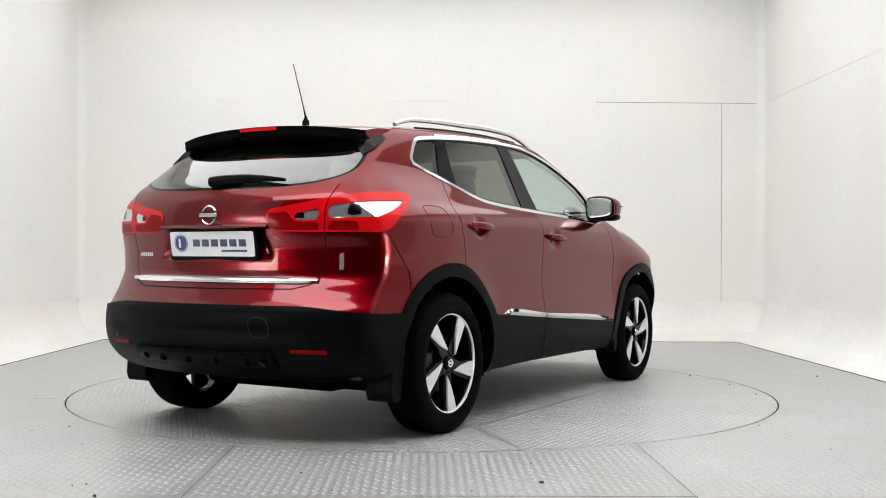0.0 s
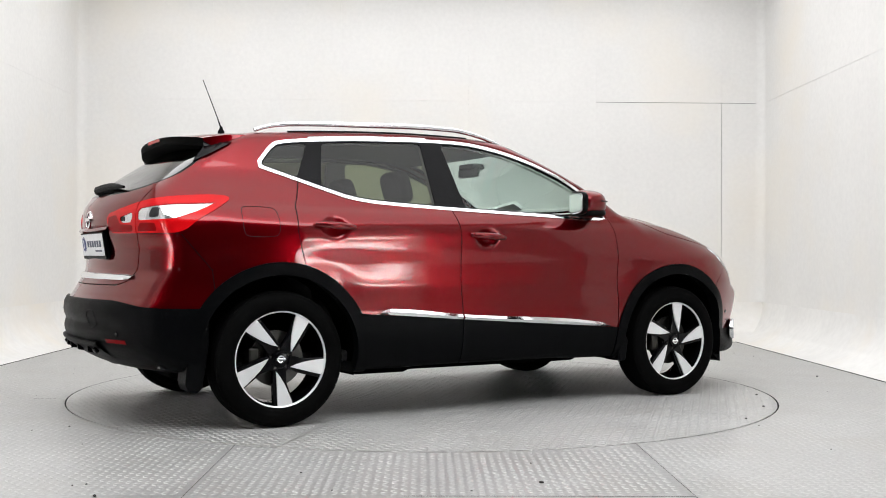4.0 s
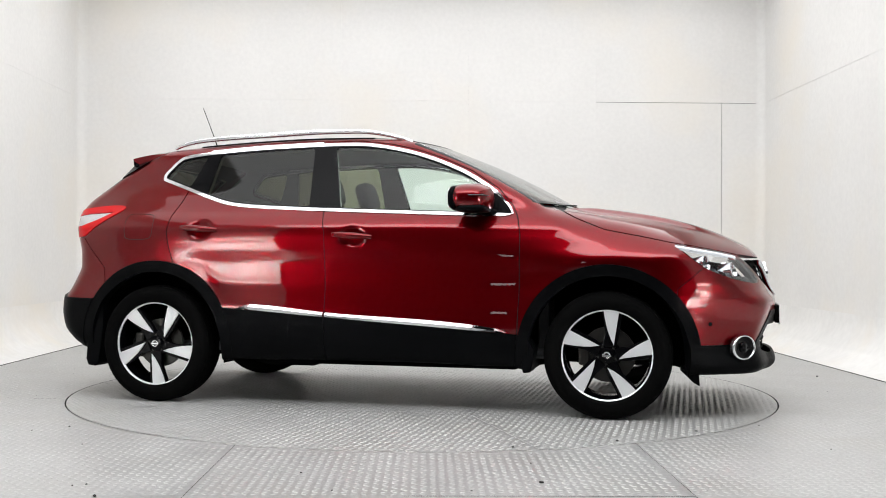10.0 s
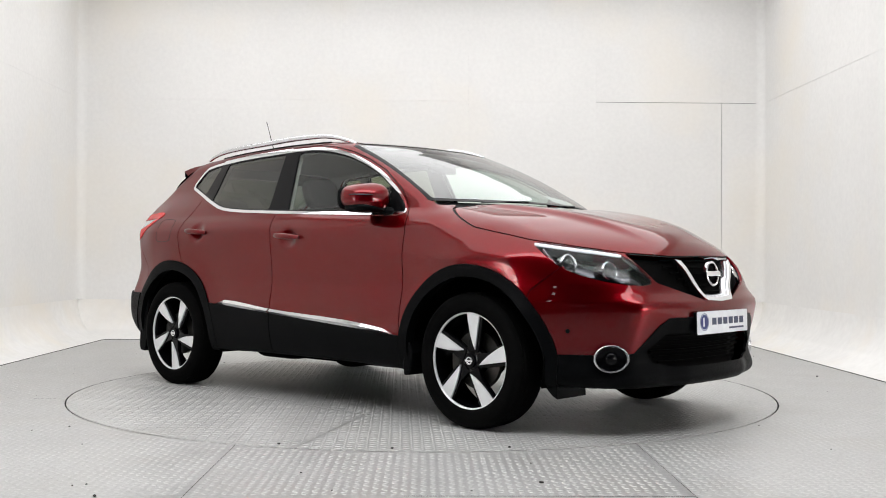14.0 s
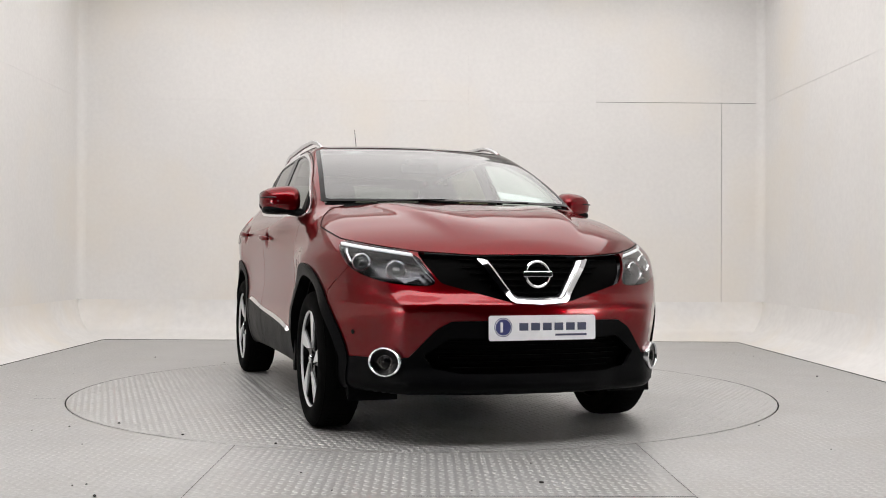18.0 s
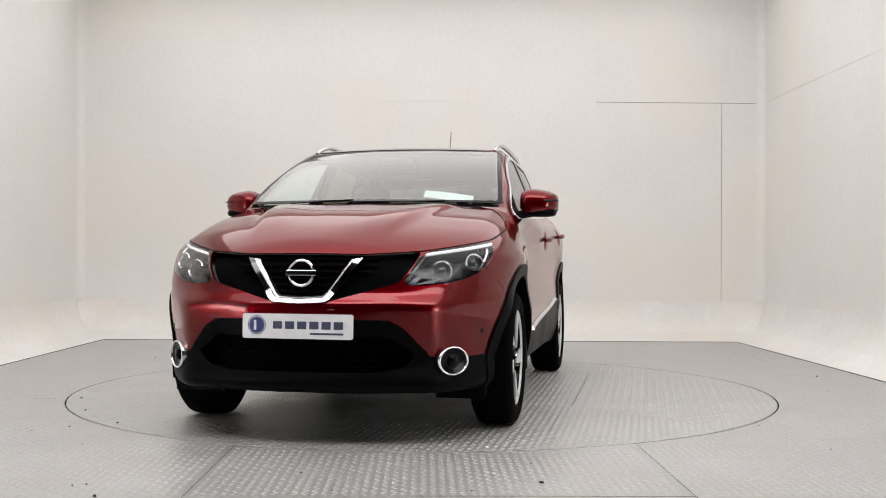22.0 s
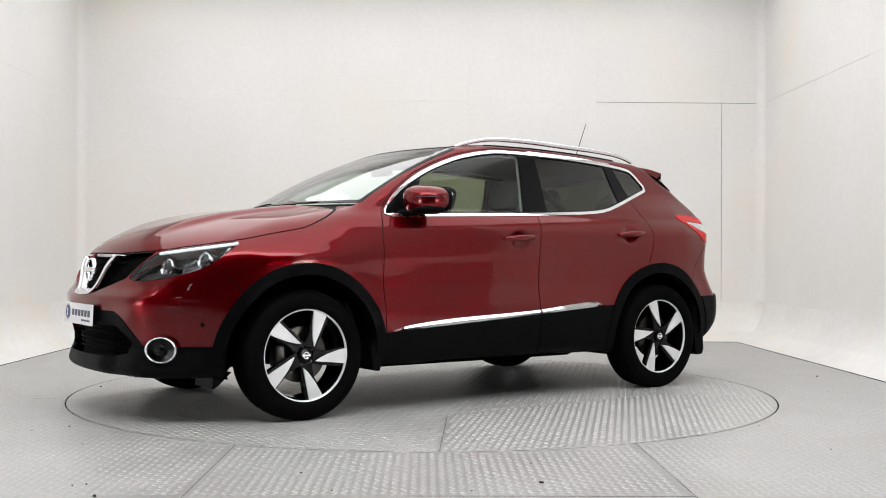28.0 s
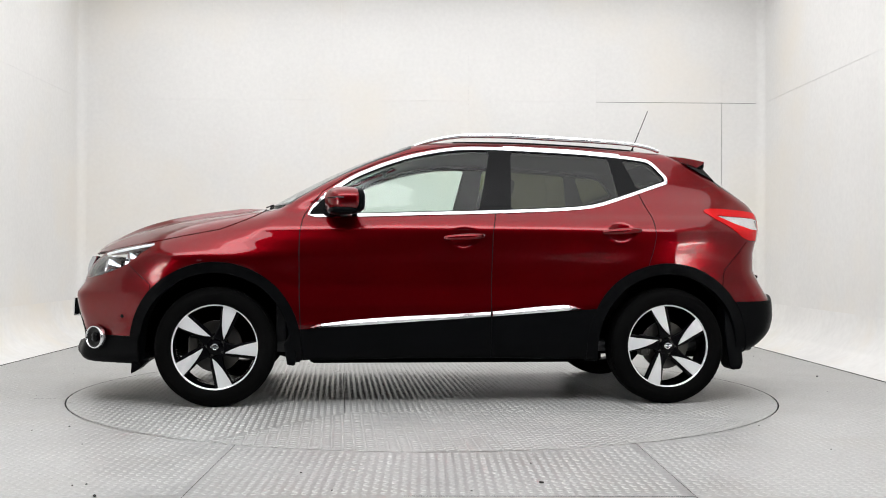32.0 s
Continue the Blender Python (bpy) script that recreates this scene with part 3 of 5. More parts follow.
LAMP_REAR = rounded([(19.5, 1.068), (30, 1.10), (41, 1.134), (51, 1.158), (60, 1.166), (66, 1.158), (62, 1.095), (57.5, 1.042), (53.5, 0.972), (46, 0.972), (30, 0.972), (22.2, 0.975)], 1)
TAILGATE = [(-0.1, 0.708), (0.46, 0.712), (0.545, 0.735), (0.58, 0.80), (0.592, 0.90), (0.60, 1.0), (0.605, 1.10), (0.625, 1.17), (0.655, 1.25), (0.645, 1.36), (0.60, 1.52), (-0.1, 1.55)]
REAR_GLASS = rounded([(-0.2, 1.172), (0.3, 1.176), (0.48, 1.188), (0.60, 1.22), (0.64, 1.262), (0.625, 1.34), (0.56, 1.47), (-0.2, 1.48)], 1)


def make_shell():
    s = Shell()
    s.cut(lambda m: np.where((m["z"] > 1.40) & (m["x"] > -1.55), np.maximum(np.maximum(m["y"] - 0.585, m["xc"] - 0.30), -1.46 - m["x"]), 1.0), "roof")
    s.cut(front_poly([(-8, 0.05), (-8, 0.90), (52, 0.90), (52, 0.815), (60.5, 0.70), (66, 0.05)]), "front_bumper")
    s.cut(side_poly([(0.83, 0.1), (0.845, 0.6), (0.852, 1.0), (0.832, 1.085), (0.90, 1.17), (1.0, 1.148), (1.04, 1.13), (1.15, 1.085), (1.30, 1.018), (1.51, 0.975), (1.66, 0.95),
                     (1.70, 0.90), (1.80, 0.815), (1.715, 0.70), (1.76, 0.1)]), "fender", {"body_shell"})
    s.cut(front_poly(BONNET), "bonnet")
    s.cut(rear_poly([(-8, 0.05), (-8, 0.97), (53, 0.97), (61, 0.79), (67, 0.05)]), "rear_bumper")
    s.cut(side_poly(DOOR_FRONT), "front_door", {"body_shell", "fender"})
    s.cut(side_poly(DOOR_REAR), "rear_door", {"body_shell"})
    # windows
    dlo = side_poly(WINDOW)
    s.cut(dlo, "window_chrome", {"body_shell", "front_door", "rear_door"})
    s.cut(lambda m: dlo(m) + 0.018, "window_black", {"window_chrome"})

    def slant(x0, z0, x1, z1):
        return lambda m: (m["x"] - x0 - (x1 - x0) * (m["z"] - z0) / (z1 - z0))
    a, b = slant(-0.28, 1.51, -0.195, 1.13), slant(-0.408, 1.50, -0.388, 1.14)
    c, d = slant(-1.01, 1.49, -1.06, 1.21), slant(-1.09, 1.48, -1.185, 1.26)
    s.cut(lambda m: np.maximum(dlo(m) + 0.025, -a(m)), "front_glass", {"window_black"})
    s.cut(lambda m: np.maximum(dlo(m) + 0.025, np.maximum(b(m), -c(m))), "rear_door_glass", {"window_black"})
    s.cut(lambda m: np.maximum(dlo(m) + 0.025, d(m)), "quarter_glass", {"window_black"})
    # screen, cowl, glass roof

    def screen(m):
        y_lim = 0.632 + 0.115 * (m["xc"] - 0.275) / 0.8
        return np.where(m["z"] > 1.0, np.maximum(np.maximum(m["xc"] - 1.075, 0.285 - m["xc"]), m["y"] - y_lim), 1.0)
    s.cut(lambda m: np.where(m["z"] > 1.0, np.maximum(np.maximum(m["xc"] - 1.135, 1.07 - m["xc"]), m["y"] - 0.73), 1.0), "cowl")
    s.cut(screen, "screen_frit")
    s.cut(lambda m: screen(m) + 0.026, "windscreen", {"screen_frit"})
    s.cut(lambda m: np.where(m["z"] > 1.4, np.maximum(np.maximum(m["xc"] - 0.275, -0.95 - m["x"]), m["y"] - 0.565), 1.0), "roof_glass")
    # tail
    gate = lambda m: np.where(m["x"] < -1.4, poly_dist(m["y"], m["z"], TAILGATE), 1.0)
    glass = lambda m: np.where(m["x"] < -1.4, poly_dist(m["y"], m["z"], REAR_GLASS), 1.0)
    s.cut(gate, "tailgate")
    s.cut(glass, "rear_frit")
    s.cut(lambda m: glass(m) + 0.011, "rear_glass", {"rear_frit"})
    s.cut(rear_poly(LAMP_REAR), "rear_lamp")
    s.cut(rear_poly([(38.4, 1.034), (38.4, 1.092), (50, 1.114), (61.5, 1.124), (56, 1.074), (51, 1.040)]), "rear_lamp_clear", {"rear_lamp"})
    s.cut(rear_poly([(28, 1.048), (36.0, 1.078), (36.0, 1.026), (30.5, 1.024)]), "rear_lamp_inner", {"rear_lamp"})
    s.cut(rear_poly([(38.4, 0.980), (38.4, 1.022), (45.4, 1.022), (46.5, 0.98)]), "rear_lamp_deep", {"rear_lamp"})
    s.cut(rear_poly([(43.2, 1.046), (43.2, 1.094), (46.6, 1.100), (46.6, 1.048)]), "rear_lamp_dark", {"rear_lamp_clear"})
    s.cut(rear_poly([(29.0, 1.034), (29.0, 1.052), (32.0, 1.062), (32.0, 1.032)]), "rear_lamp_dark_inner", {"rear_lamp_inner"})
    s.cut(rear_poly([(20.5, 0.98), (21.5, 1.055), (27.0, 1.065), (29.5, 1.018), (36.0, 1.014), (36.0, 0.98)]), "rear_lamp_deep_inner", {"rear_lamp"})
    s.cut(lambda m: np.where(m["x"] < -1.5, np.maximum(m["z"] - 0.632 + 0.03 * step(0.5, 0.9, m["y"]), m["x"] + 1.5), 1.0), "rear_cladding", {"rear_bumper", "body_shell"})
    # nose
    s.cut(front_poly(GRILLE), "upper_grille")
    s.cut(front_poly(LAMP_FRONT), "front_lamp")
    s.cut(front_poly([(-8, 0.0), (-8, 0.585), (22.5, 0.575), (26, 0.54), (33, 0.41), (40, 0.402), (70, 0.40), (70, 0.0)]), "front_cladding", {"front_bumper", "fender"})
    s.cut(front_poly([(-8, 0.335), (-8, 0.50), (23, 0.50), (29.5, 0.42), (27, 0.36), (20, 0.338)]), "lower_grille", {"front_cladding"})
    # sills and arches
    s.cut(lambda m: np.where((m["y"] > 0.42) & (np.abs(m["x"]) < 1.2), m["z"] - (0.502 - 0.069 * m["x"]), 1.0), "sill_cladding", {"front_door", "rear_door", "body_shell", "fender"})
    arch = lambda m: np.where(m["y"] > 0.42, np.minimum(np.hypot(m["x"] - HUB_X, m["z"] - HUB_Z), np.hypot(m["x"] + HUB_X, m["z"] - HUB_Z)), 9.0)
    s.cut(lambda m: np.where(m["x"] > 0, arch(m) - 0.486, 1.0), "front_arch")
    s.cut(lambda m: np.where(m["x"] < 0, arch(m) - 0.490, 1.0), "rear_arch")
    s.cut(lambda m: arch(m) - 0.425, "hole")
    s.cut(lambda m: np.where((m["y"] > 0.3), np.maximum(np.minimum(np.abs(m["x"] - HUB_X), np.abs(m["x"] + HUB_X)) - 0.41, m["z"] - 0.30), 1.0), "hole")
    s.cut(lambda m: np.maximum(m["z"] - 0.31, m["y"] - 0.74), "underbody", {"sill_cladding", "body_shell", "fender", "rear_bumper", "rear_door", "front_door"})
    s.cut(lambda m: m["z"] - 0.272 + 0 * m["x"], "underbody", {"sill_cladding", "body_shell"})
    s.cut(lambda m: m["x"] + 0.262, "sill_cladding_rear", {"sill_cladding"})
    s.cut(gate, "rear_lamp_gate", {"rear_lamp"})
    # shut lines
    s.seam(side_poly(DOOR_FRONT), only={"front_door", "rear_door", "body_shell", "fender", "sill_cladding", "sill_cladding_rear"})
    s.seam(side_poly(DOOR_REAR), only={"rear_door", "body_shell", "sill_cladding_rear"})
    s.seam(front_poly(BONNET), only={"bonnet", "front_bumper", "fender", "body_shell"})
    s.seam(lambda m: np.where(m["z"] < 1.19, gate(m), 1.0), only={"tailgate", "rear_bumper", "body_shell", "rear_lamp", "rear_lamp_gate"})
    s.seam(front_poly([(-8, 0.05), (-8, 0.90), (52, 0.90), (52, 0.815), (60.5, 0.70), (66, 0.05)]), 0.004, {"front_bumper", "fender"})
    s.seam(rear_poly([(-8, 0.05), (-8, 0.97), (53, 0.97), (61, 0.79), (67, 0.05)]), 0.004, {"rear_bumper", "body_shell"})
    s.cut(lambda m: 0.2 - m["x"], "pillar", {"body_shell"})
    s.cut(lambda m: np.where(m["x"] > 0.2, m["z"] - 1.13, 1.0), "fender", {"pillar"})
    s.cut(lambda m: np.where(m["z"] > 1.0, np.maximum(1.04 - m["xc"], m["y"] - 0.74), 1.0), "cowl", {"pillar"})
    s.finish()
    return s


shell = make_shell()
car = thing("car", "dark red metallic family crossover car parked on the turntable", "car")


def panel(name, labels, material, sides="both", out=0.0, rim=0.014, label="", parent=None, flip=False):
    p, f, n = shell.panel(set(labels), sides, out, rim, flip)
    if not len(f):
        return None
    return part(name, mesh_from(name, p, f, material, True, n), material, parent or car, label)


panel("roof", ["roof"], PAINT)
panel("bonnet", ["bonnet"], PAINT, label="dark red bonnet with raised ridges")
panel("front_bumper", ["front_bumper"], PAINT)
panel("rear_bumper", ["rear_bumper"], PAINT)
tailgate = panel("tailgate", ["tailgate"], PAINT)
panel("roof_glass", ["roof_glass"], GLASS_ROOF, out=0.003, label="black panoramic glass roof")
windscreen = panel("windscreen", ["windscreen"], GLASS_SCREEN, rim=0.004, label="clear glass windscreen")
panel("screen_border", ["screen_frit"], GLOSS_BLACK, rim=0.004, parent=windscreen)
panel("cowl", ["cowl"], PLASTIC, out=-0.012, label="black plastic scuttle below the screen")
rear_window = panel("rear_window", ["rear_glass"], GLASS_TAIL, rim=0.004, label="dark tinted rear window")
panel("window_border", ["rear_frit"], GLOSS_BLACK, rim=0.004, parent=rear_window)
panel("front_cladding", ["front_cladding"], PLASTIC, out=0.004, label="matt black plastic lower front bumper")
panel("rear_cladding", ["rear_cladding"], PLASTIC, out=0.013, label="matt black plastic lower rear bumper")
tagged(panel("seam", ["seam"], GAP, out=-0.006, rim=0), kind="stuff")
upper_grille = panel("upper_grille", ["upper_grille"], HONEYCOMB, out=-0.035, rim=0, label="black honeycomb upper grille")
lower_grille = panel("lower_grille", ["lower_grille"], HONEYCOMB, out=-0.06, rim=0, label="black mesh lower grille")
SIDES = (("left", 1), ("right", -1))
doors = {}
for side, sg in SIDES:
    panel("front_pillar", ["pillar"], PAINT, side, label="red painted windscreen pillar")
    panel("rear_quarter", ["body_shell"], PAINT, side, label="red painted rear quarter")
    panel("underbody", ["underbody"], WELL, side)
    panel("front_wing", ["fender"], PAINT, side)
    fd = panel("front_door", ["front_door"], PAINT, side)
    rd = panel("rear_door", ["rear_door"], PAINT, side)
    doors[side] = (fd, rd)
    panel("window_trim", ["window_chrome"], CHROME, side, 0.004, label="bright chrome window surround")
    panel("pillar_trim", ["window_black"], GLOSS_BLACK, side, 0.001, label="satin black door pillar trim")
    panel("window", ["front_glass"], GLASS, side, -0.003, 0.003, "clear side window", fd)
    panel("window", ["rear_door_glass"], GLASS_DARK, side, -0.003, 0.003, "dark privacy glass", rd)
    panel("quarter_window", ["quarter_glass"], GLASS_DARK, side, -0.003, 0.003, "dark privacy glass")
    for name in ("sill_cladding", "sill_cladding_rear"):
        panel("sill_trim", [name], PLASTIC, side, 0.006, 0.03, "matt black plastic sill cladding")
    panel("wheel_arch", ["front_arch"], PLASTIC, side, 0.010, 0.06, "matt black plastic wheel arch trim")
    panel("wheel_arch", ["rear_arch"], PLASTIC, side, 0.008, 0.06, "matt black plastic wheel arch trim")
    lamp = panel("tail_lamp", ["rear_lamp"], GLASS_RED, side, 0.004, 0.03, "red and clear wraparound tail lamp")
    panel("clear_lens", ["rear_lamp_clear"], CLEAR_LENS, side, 0.0, 0.02, "clear ribbed lens", lamp)
    inner_lamp = panel("tail_lamp", ["rear_lamp_gate"], GLASS_RED, side, 0.004, 0.03, "inner red tail lamp on the tailgate", tailgate)
    panel("reversing_lens", ["rear_lamp_inner"], CLEAR_LENS, side, 0.0, 0.02, "clear reversing lens", inner_lamp)
    panel("dark_lens", ["rear_lamp_dark"], REFLECT_DARK, side, 0.0, 0.02, "smoked dark lens", lamp)
    panel("deep_lens", ["rear_lamp_deep"], RED_DEEP, side, 0.003, 0.02, "deep red lens", lamp)
    panel("deep_lens", ["rear_lamp_deep_inner"], RED_DEEP, side, 0.003, 0.02, "deep red lens", inner_lamp)
    panel("dark_lens", ["rear_lamp_dark_inner"], GLOSS_BLACK, side, 0.0, 0.02, "smoked dark lens", inner_lamp)


# ---------------------------------------------------------------- wheels
BLADE = [(0.058, -0.031), (0.10, -0.033), (0.17, -0.037), (0.238, -0.041), (0.238, 0.041), (0.205, 0.033), (0.17, 0.022), (0.13, 0.008), (0.088, -0.012)]
ARM = [(0.045, -0.040), (0.10, -0.052), (0.236, -0.060), (0.236, 0.050), (0.17, 0.034), (0.12, 0.022), (0.045, 0.030)]


def spoke(points, angle, top, thick, dish, bevel):
    """A flat tapered spoke; points are (radius, aside)."""
    c, s = math.cos(angle), math.sin(angle)
    bm = prism([(r * c - a * s, r * s + a * c) for r, a in points], thick, "y", 0.0, bevel)
    for v in bm.verts:
        r = math.hypot(v.co.x, v.co.z)
        v.co.y += -(top - dish * (r / 0.238)**2)
    return bm


def build_wheel(x, side, phase):
    sg = 1 if side == "left" else -1
    at = Matrix.Translation((x, sg * 0.785, HUB_Z)) @ (pose(0, 0, 0, 0, 0, 180) if sg > 0 else Matrix())
    R = TYRE_R
    barrel = lathe([(0.247, -0.088), (0.243, -0.092), (0.236, -0.080), (0.228, -0.05), (0.222, 0.06), (0.24, 0.1), (0.246, 0.1), (0.23, 0.06), (0.234, -0.05)], 72, closed=True)
    wheel = part("wheel", barrel, GLOSS_BLACK, car, "black alloy wheel with bright machined blades", at, 40)
    part("tyre", lathe([(0.236, -0.082), (0.245, -0.098), (0.262, -0.106), (0.285, -0.110), (0.305, -0.107), (0.322, -0.100), (0.333, -0.090), (0.340, -0.076), (R, -0.06), (R, 0.06), (0.34, 0.076),
                        (0.33, 0.09), (0.30, 0.107), (0.26, 0.106), (0.236, 0.085)], 80, closed=True), RUBBER, wheel, "black rubber tyre", smooth=40)
    # tread blocks on the shoulder and three ribs
    bm = bmesh.new()
    for i in range(64):
        a = 2 * math.pi * i / 64
        for y0, y1, r0 in ((-0.083, -0.060, 0.327), (0.060, 0.083, 0.327)):
            box(bm, -0.0143, 0.0143, y0, y1, r0, r0 + 0.0125, 0, Matrix.Rotation(a + (0.02 if y0 > 0 else 0), 4, "Y"))
        for y in (-0.034, 0.0, 0.034):
            box(bm, -0.0145, 0.0145, y - 0.013, y + 0.013, 0.338, R + 0.0008, 0, Matrix.Rotation(a, 4, "Y"))
    tagged(part("tread", bm, RUBBER, wheel), kind="stuff")
    part("rim_lip", lathe([(0.2475, -0.089), (0.2475, -0.094), (0.243, -0.0955), (0.236, -0.091), (0.2355, -0.084)], 80, closed=True), ALLOY, wheel, "bright machined rim edge", smooth=40)
    for k in range(5):
        a = radians(phase + 72 * k)
        part("spoke", spoke(ARM, a, 0.078, 0.03, -0.004, 0.004), GLOSS_BLACK, wheel)
        part("spoke_face", spoke(BLADE, a, 0.090, 0.011, 0.0, 0.002), ALLOY, wheel, "bright machined spoke face")
        nut = lathe([(0.010, -0.074), (0.010, -0.056), (0.0005, -0.056)], 6)
        bmesh.ops.translate(nut, verts=nut.verts, vec=(0.053 * math.cos(a + 0.63), 0, 0.053 * math.sin(a + 0.63)))
        part("wheel_nut", nut, IRON, wheel)
    part("hub", lathe([(0.075, -0.040), (0.072, -0.068), (0.036, -0.076), (0.034, -0.088), (0.0005, -0.091)], 40), GLOSS_BLACK, wheel, smooth=40)
    part("hub_badge", lathe([(0.013, -0.0935), (0.015, -0.095), (0.0195, -0.095), (0.021, -0.0905), (0.013, -0.0905)], 28, closed=True), CHROME, wheel, "chrome ring badge", smooth=50)
    part("badge_bar", boxed(-0.024, 0.024, -0.096, -0.091, -0.005, 0.005, 0.001), CHROME, wheel)
    big = 0.148 if x > 0 else 0.142
    part("brake_disc", lathe([(0.075, -0.026), (big, -0.026), (big, -0.002), (0.075, -0.002)], 48, closed=True), IRON, wheel, "grey iron brake disc")
    part("brake_caliper", boxed(-0.155, -0.095, -0.05, 0.03, -0.06, 0.06, 0.012), IRON, wheel)
    part("axle_carrier", lathe([(0.10, 0.0), (0.09, 0.10), (0.04, 0.16), (0.04, 0.35)], 20), WELL, wheel)
    # liner of the wheel housing
    bm = bmesh.new()
    arc = [radians(-14 + 208 * i / 24) for i in range(25)]
    rows = []
    for r, y in ((0.432, -0.05), (0.432, 0.32), (0.02, 0.325)):
        rows.append([bm.verts.new((r * math.cos(a), y, r * math.sin(a))) for a in arc])
    for p, q in zip(rows, rows[1:]):
        for i in range(24):
            bm.faces.new((p[i], p[i + 1], q[i + 1], q[i]))
    liner = part("wheel_housing", bm, WELL, car, "black wheel housing liner", at)
    sol = liner.modifiers.new("thickness", "SOLIDIFY")
    sol.thickness = 0.006
    return wheel


for wx, wside, wphase in ((HUB_X, "right", 84.6), (-HUB_X, "right", -83.7), (HUB_X, "left", -75), (-HUB_X, "left", -110.8)):
    build_wheel(wx, wside, wphase)


# ---------------------------------------------------------------- fittings on the body
class Field:
    """Heights of the body along one axis over a grid of the other two, read by interpolation."""

    def __init__(self, axis, a0, a1, b0, b1, inner, outer, pitch=0.01):
        self.axis, self.a0, self.b0, self.pitch = axis, a0, b0, pitch
        a, b = np.arange(a0, a1, pitch), np.arange(b0, b1, pitch)
        A, B = np.meshgrid(a, b, indexing="ij")
        lo, hi = np.full(A.size, float(inner)), np.full(A.size, float(outer))
        for _ in range(22):
            m = (lo + hi) / 2
            cols = {0: (m, A.ravel(), B.ravel()), 1: (A.ravel(), m, B.ravel()), 2: (A.ravel(), B.ravel(), m)}[axis]
            inside = body(np.stack(cols, 1)) < 0
            lo, hi = np.where(inside, m, lo), np.where(inside, hi, m)
        self.h = lo.reshape(A.shape)

    def at(self, a, b):
        u, v = (a - self.a0) / self.pitch, (b - self.b0) / self.pitch
        i, j = min(max(int(u), 0), self.h.shape[0] - 2), min(max(int(v), 0), self.h.shape[1] - 2)
        u, v = u - i, v - j
        h = self.h
        return float(h[i, j] * (1 - u) * (1 - v) + h[i + 1, j] * u * (1 - v) + h[i, j + 1] * (1 - u) * v + h[i + 1, j + 1] * u * v)

    def spot(self, a, b, sign=1.0):
        e = 0.008
        h = self.at(a, b)
        da, db = (self.at(a + e, b) - self.at(a - e, b)) / (2 * e), (self.at(a, b + e) - self.at(a, b - e)) / (2 * e)
        p = {0: (h, a, b), 1: (a, h, b), 2: (a, b, h)}[self.axis]
        n = {0: (1, -da, -db), 1: (-da, 1, -db), 2: (-da, -db, 1)}[self.axis]
        return Vector(p), (Vector(n) * sign).normalized()


SIDE_FIELD = Field(1, -1.95, 1.95, 0.2, 1.56, 0.2, 1.0)
NOSE_FIELD = Field(0, 0.0, 0.86, 0.25, 0.93, 1.3, 2.4)
TAIL_FIELD = Field(0, 0.0, 0.86, 0.30, 1.30, -1.3, -2.4)
TOP_FIELD = Field(2, -1.5, 1.2, 0.0, 0.72, 0.8, 1.7)


def surface(x, z, y0=0.9):
    """The body's side at (x, z), left half, and its normal."""
    return SIDE_FIELD.spot(x, z)


def nose(y, z, x0=2.2, sign=1):
    """The nose (sign 1) or tail (-1) at (y, z), and its normal."""
    p, n = (NOSE_FIELD if sign > 0 else TAIL_FIELD).spot(max(abs(y), 0.0085), z, sign)
    f = -1 if y < 0 else 1
    if abs(y) < 0.0085:
        n.y = 0
    return Vector((p.x, y, p.z)), Vector((n.x, n.y * f, n.z))


def top(x, y):
    p, n = TOP_FIELD.spot(x, max(abs(y), 0.0085))
    return Vector((p.x, y, p.z)), Vector((n.x, n.y * (-1 if y < 0 else 1), n.z))


def facing(p, n, up=Vector((0, 0, 1))):
    """A pose at p whose z axis is n and whose y axis is upright."""
    n = n.normalized()
    s = up.cross(n).normalized()
    u = n.cross(s)
    m = Matrix((s, u, n)).transposed().to_4x4()
    m.translation = p
    return m


def mirrored(bm, sg):
    """Moves a bmesh built for the left side to the right when sg is -1."""
    if sg < 0:
        bmesh.ops.scale(bm, vec=(1, -1, 1), verts=bm.verts)
        bmesh.ops.reverse_faces(bm, faces=bm.faces)
    return bm


def ribbon(rows, closed=False):
    """A skin through rows of points."""
    bm = bmesh.new()
    vs = [[bm.verts.new(p) for p in r] for r in rows]
    for a, b in zip(vs, vs[1:] + (vs[:1] if closed else [])):
        for i in range(len(a) - 1):
            bm.faces.new((a[i], a[i + 1], b[i + 1], b[i]))
    bmesh.ops.recalc_face_normals(bm, faces=bm.faces)
    return bm


def slab_on_side(points, lift, sink, bevel, sg):
    """A thin raised moulding that follows the body's side; points are (x, z) round its outline."""
    bm = bmesh.new()
    outer, inner = [], []
    for x, z in points:
        p, n = surface(x, z)
        outer.append(bm.verts.new(p + n * lift))
        inner.append(bm.verts.new(p - n * sink))
    bm.faces.new(outer)
    bm.faces.new(inner[::-1])
    k = len(points)
    for i in range(k):
        bm.faces.new((outer[i], inner[i], inner[(i + 1) % k], outer[(i + 1) % k]))
    bmesh.ops.recalc_face_normals(bm, faces=bm.faces)
    if bevel:
        bmesh.ops.bevel(bm, geom=[e for e in bm.edges if all(v in outer for v in e.verts)], offset=bevel, segments=2, affect="EDGES", profile=0.6)
    return mirrored(bm, sg)


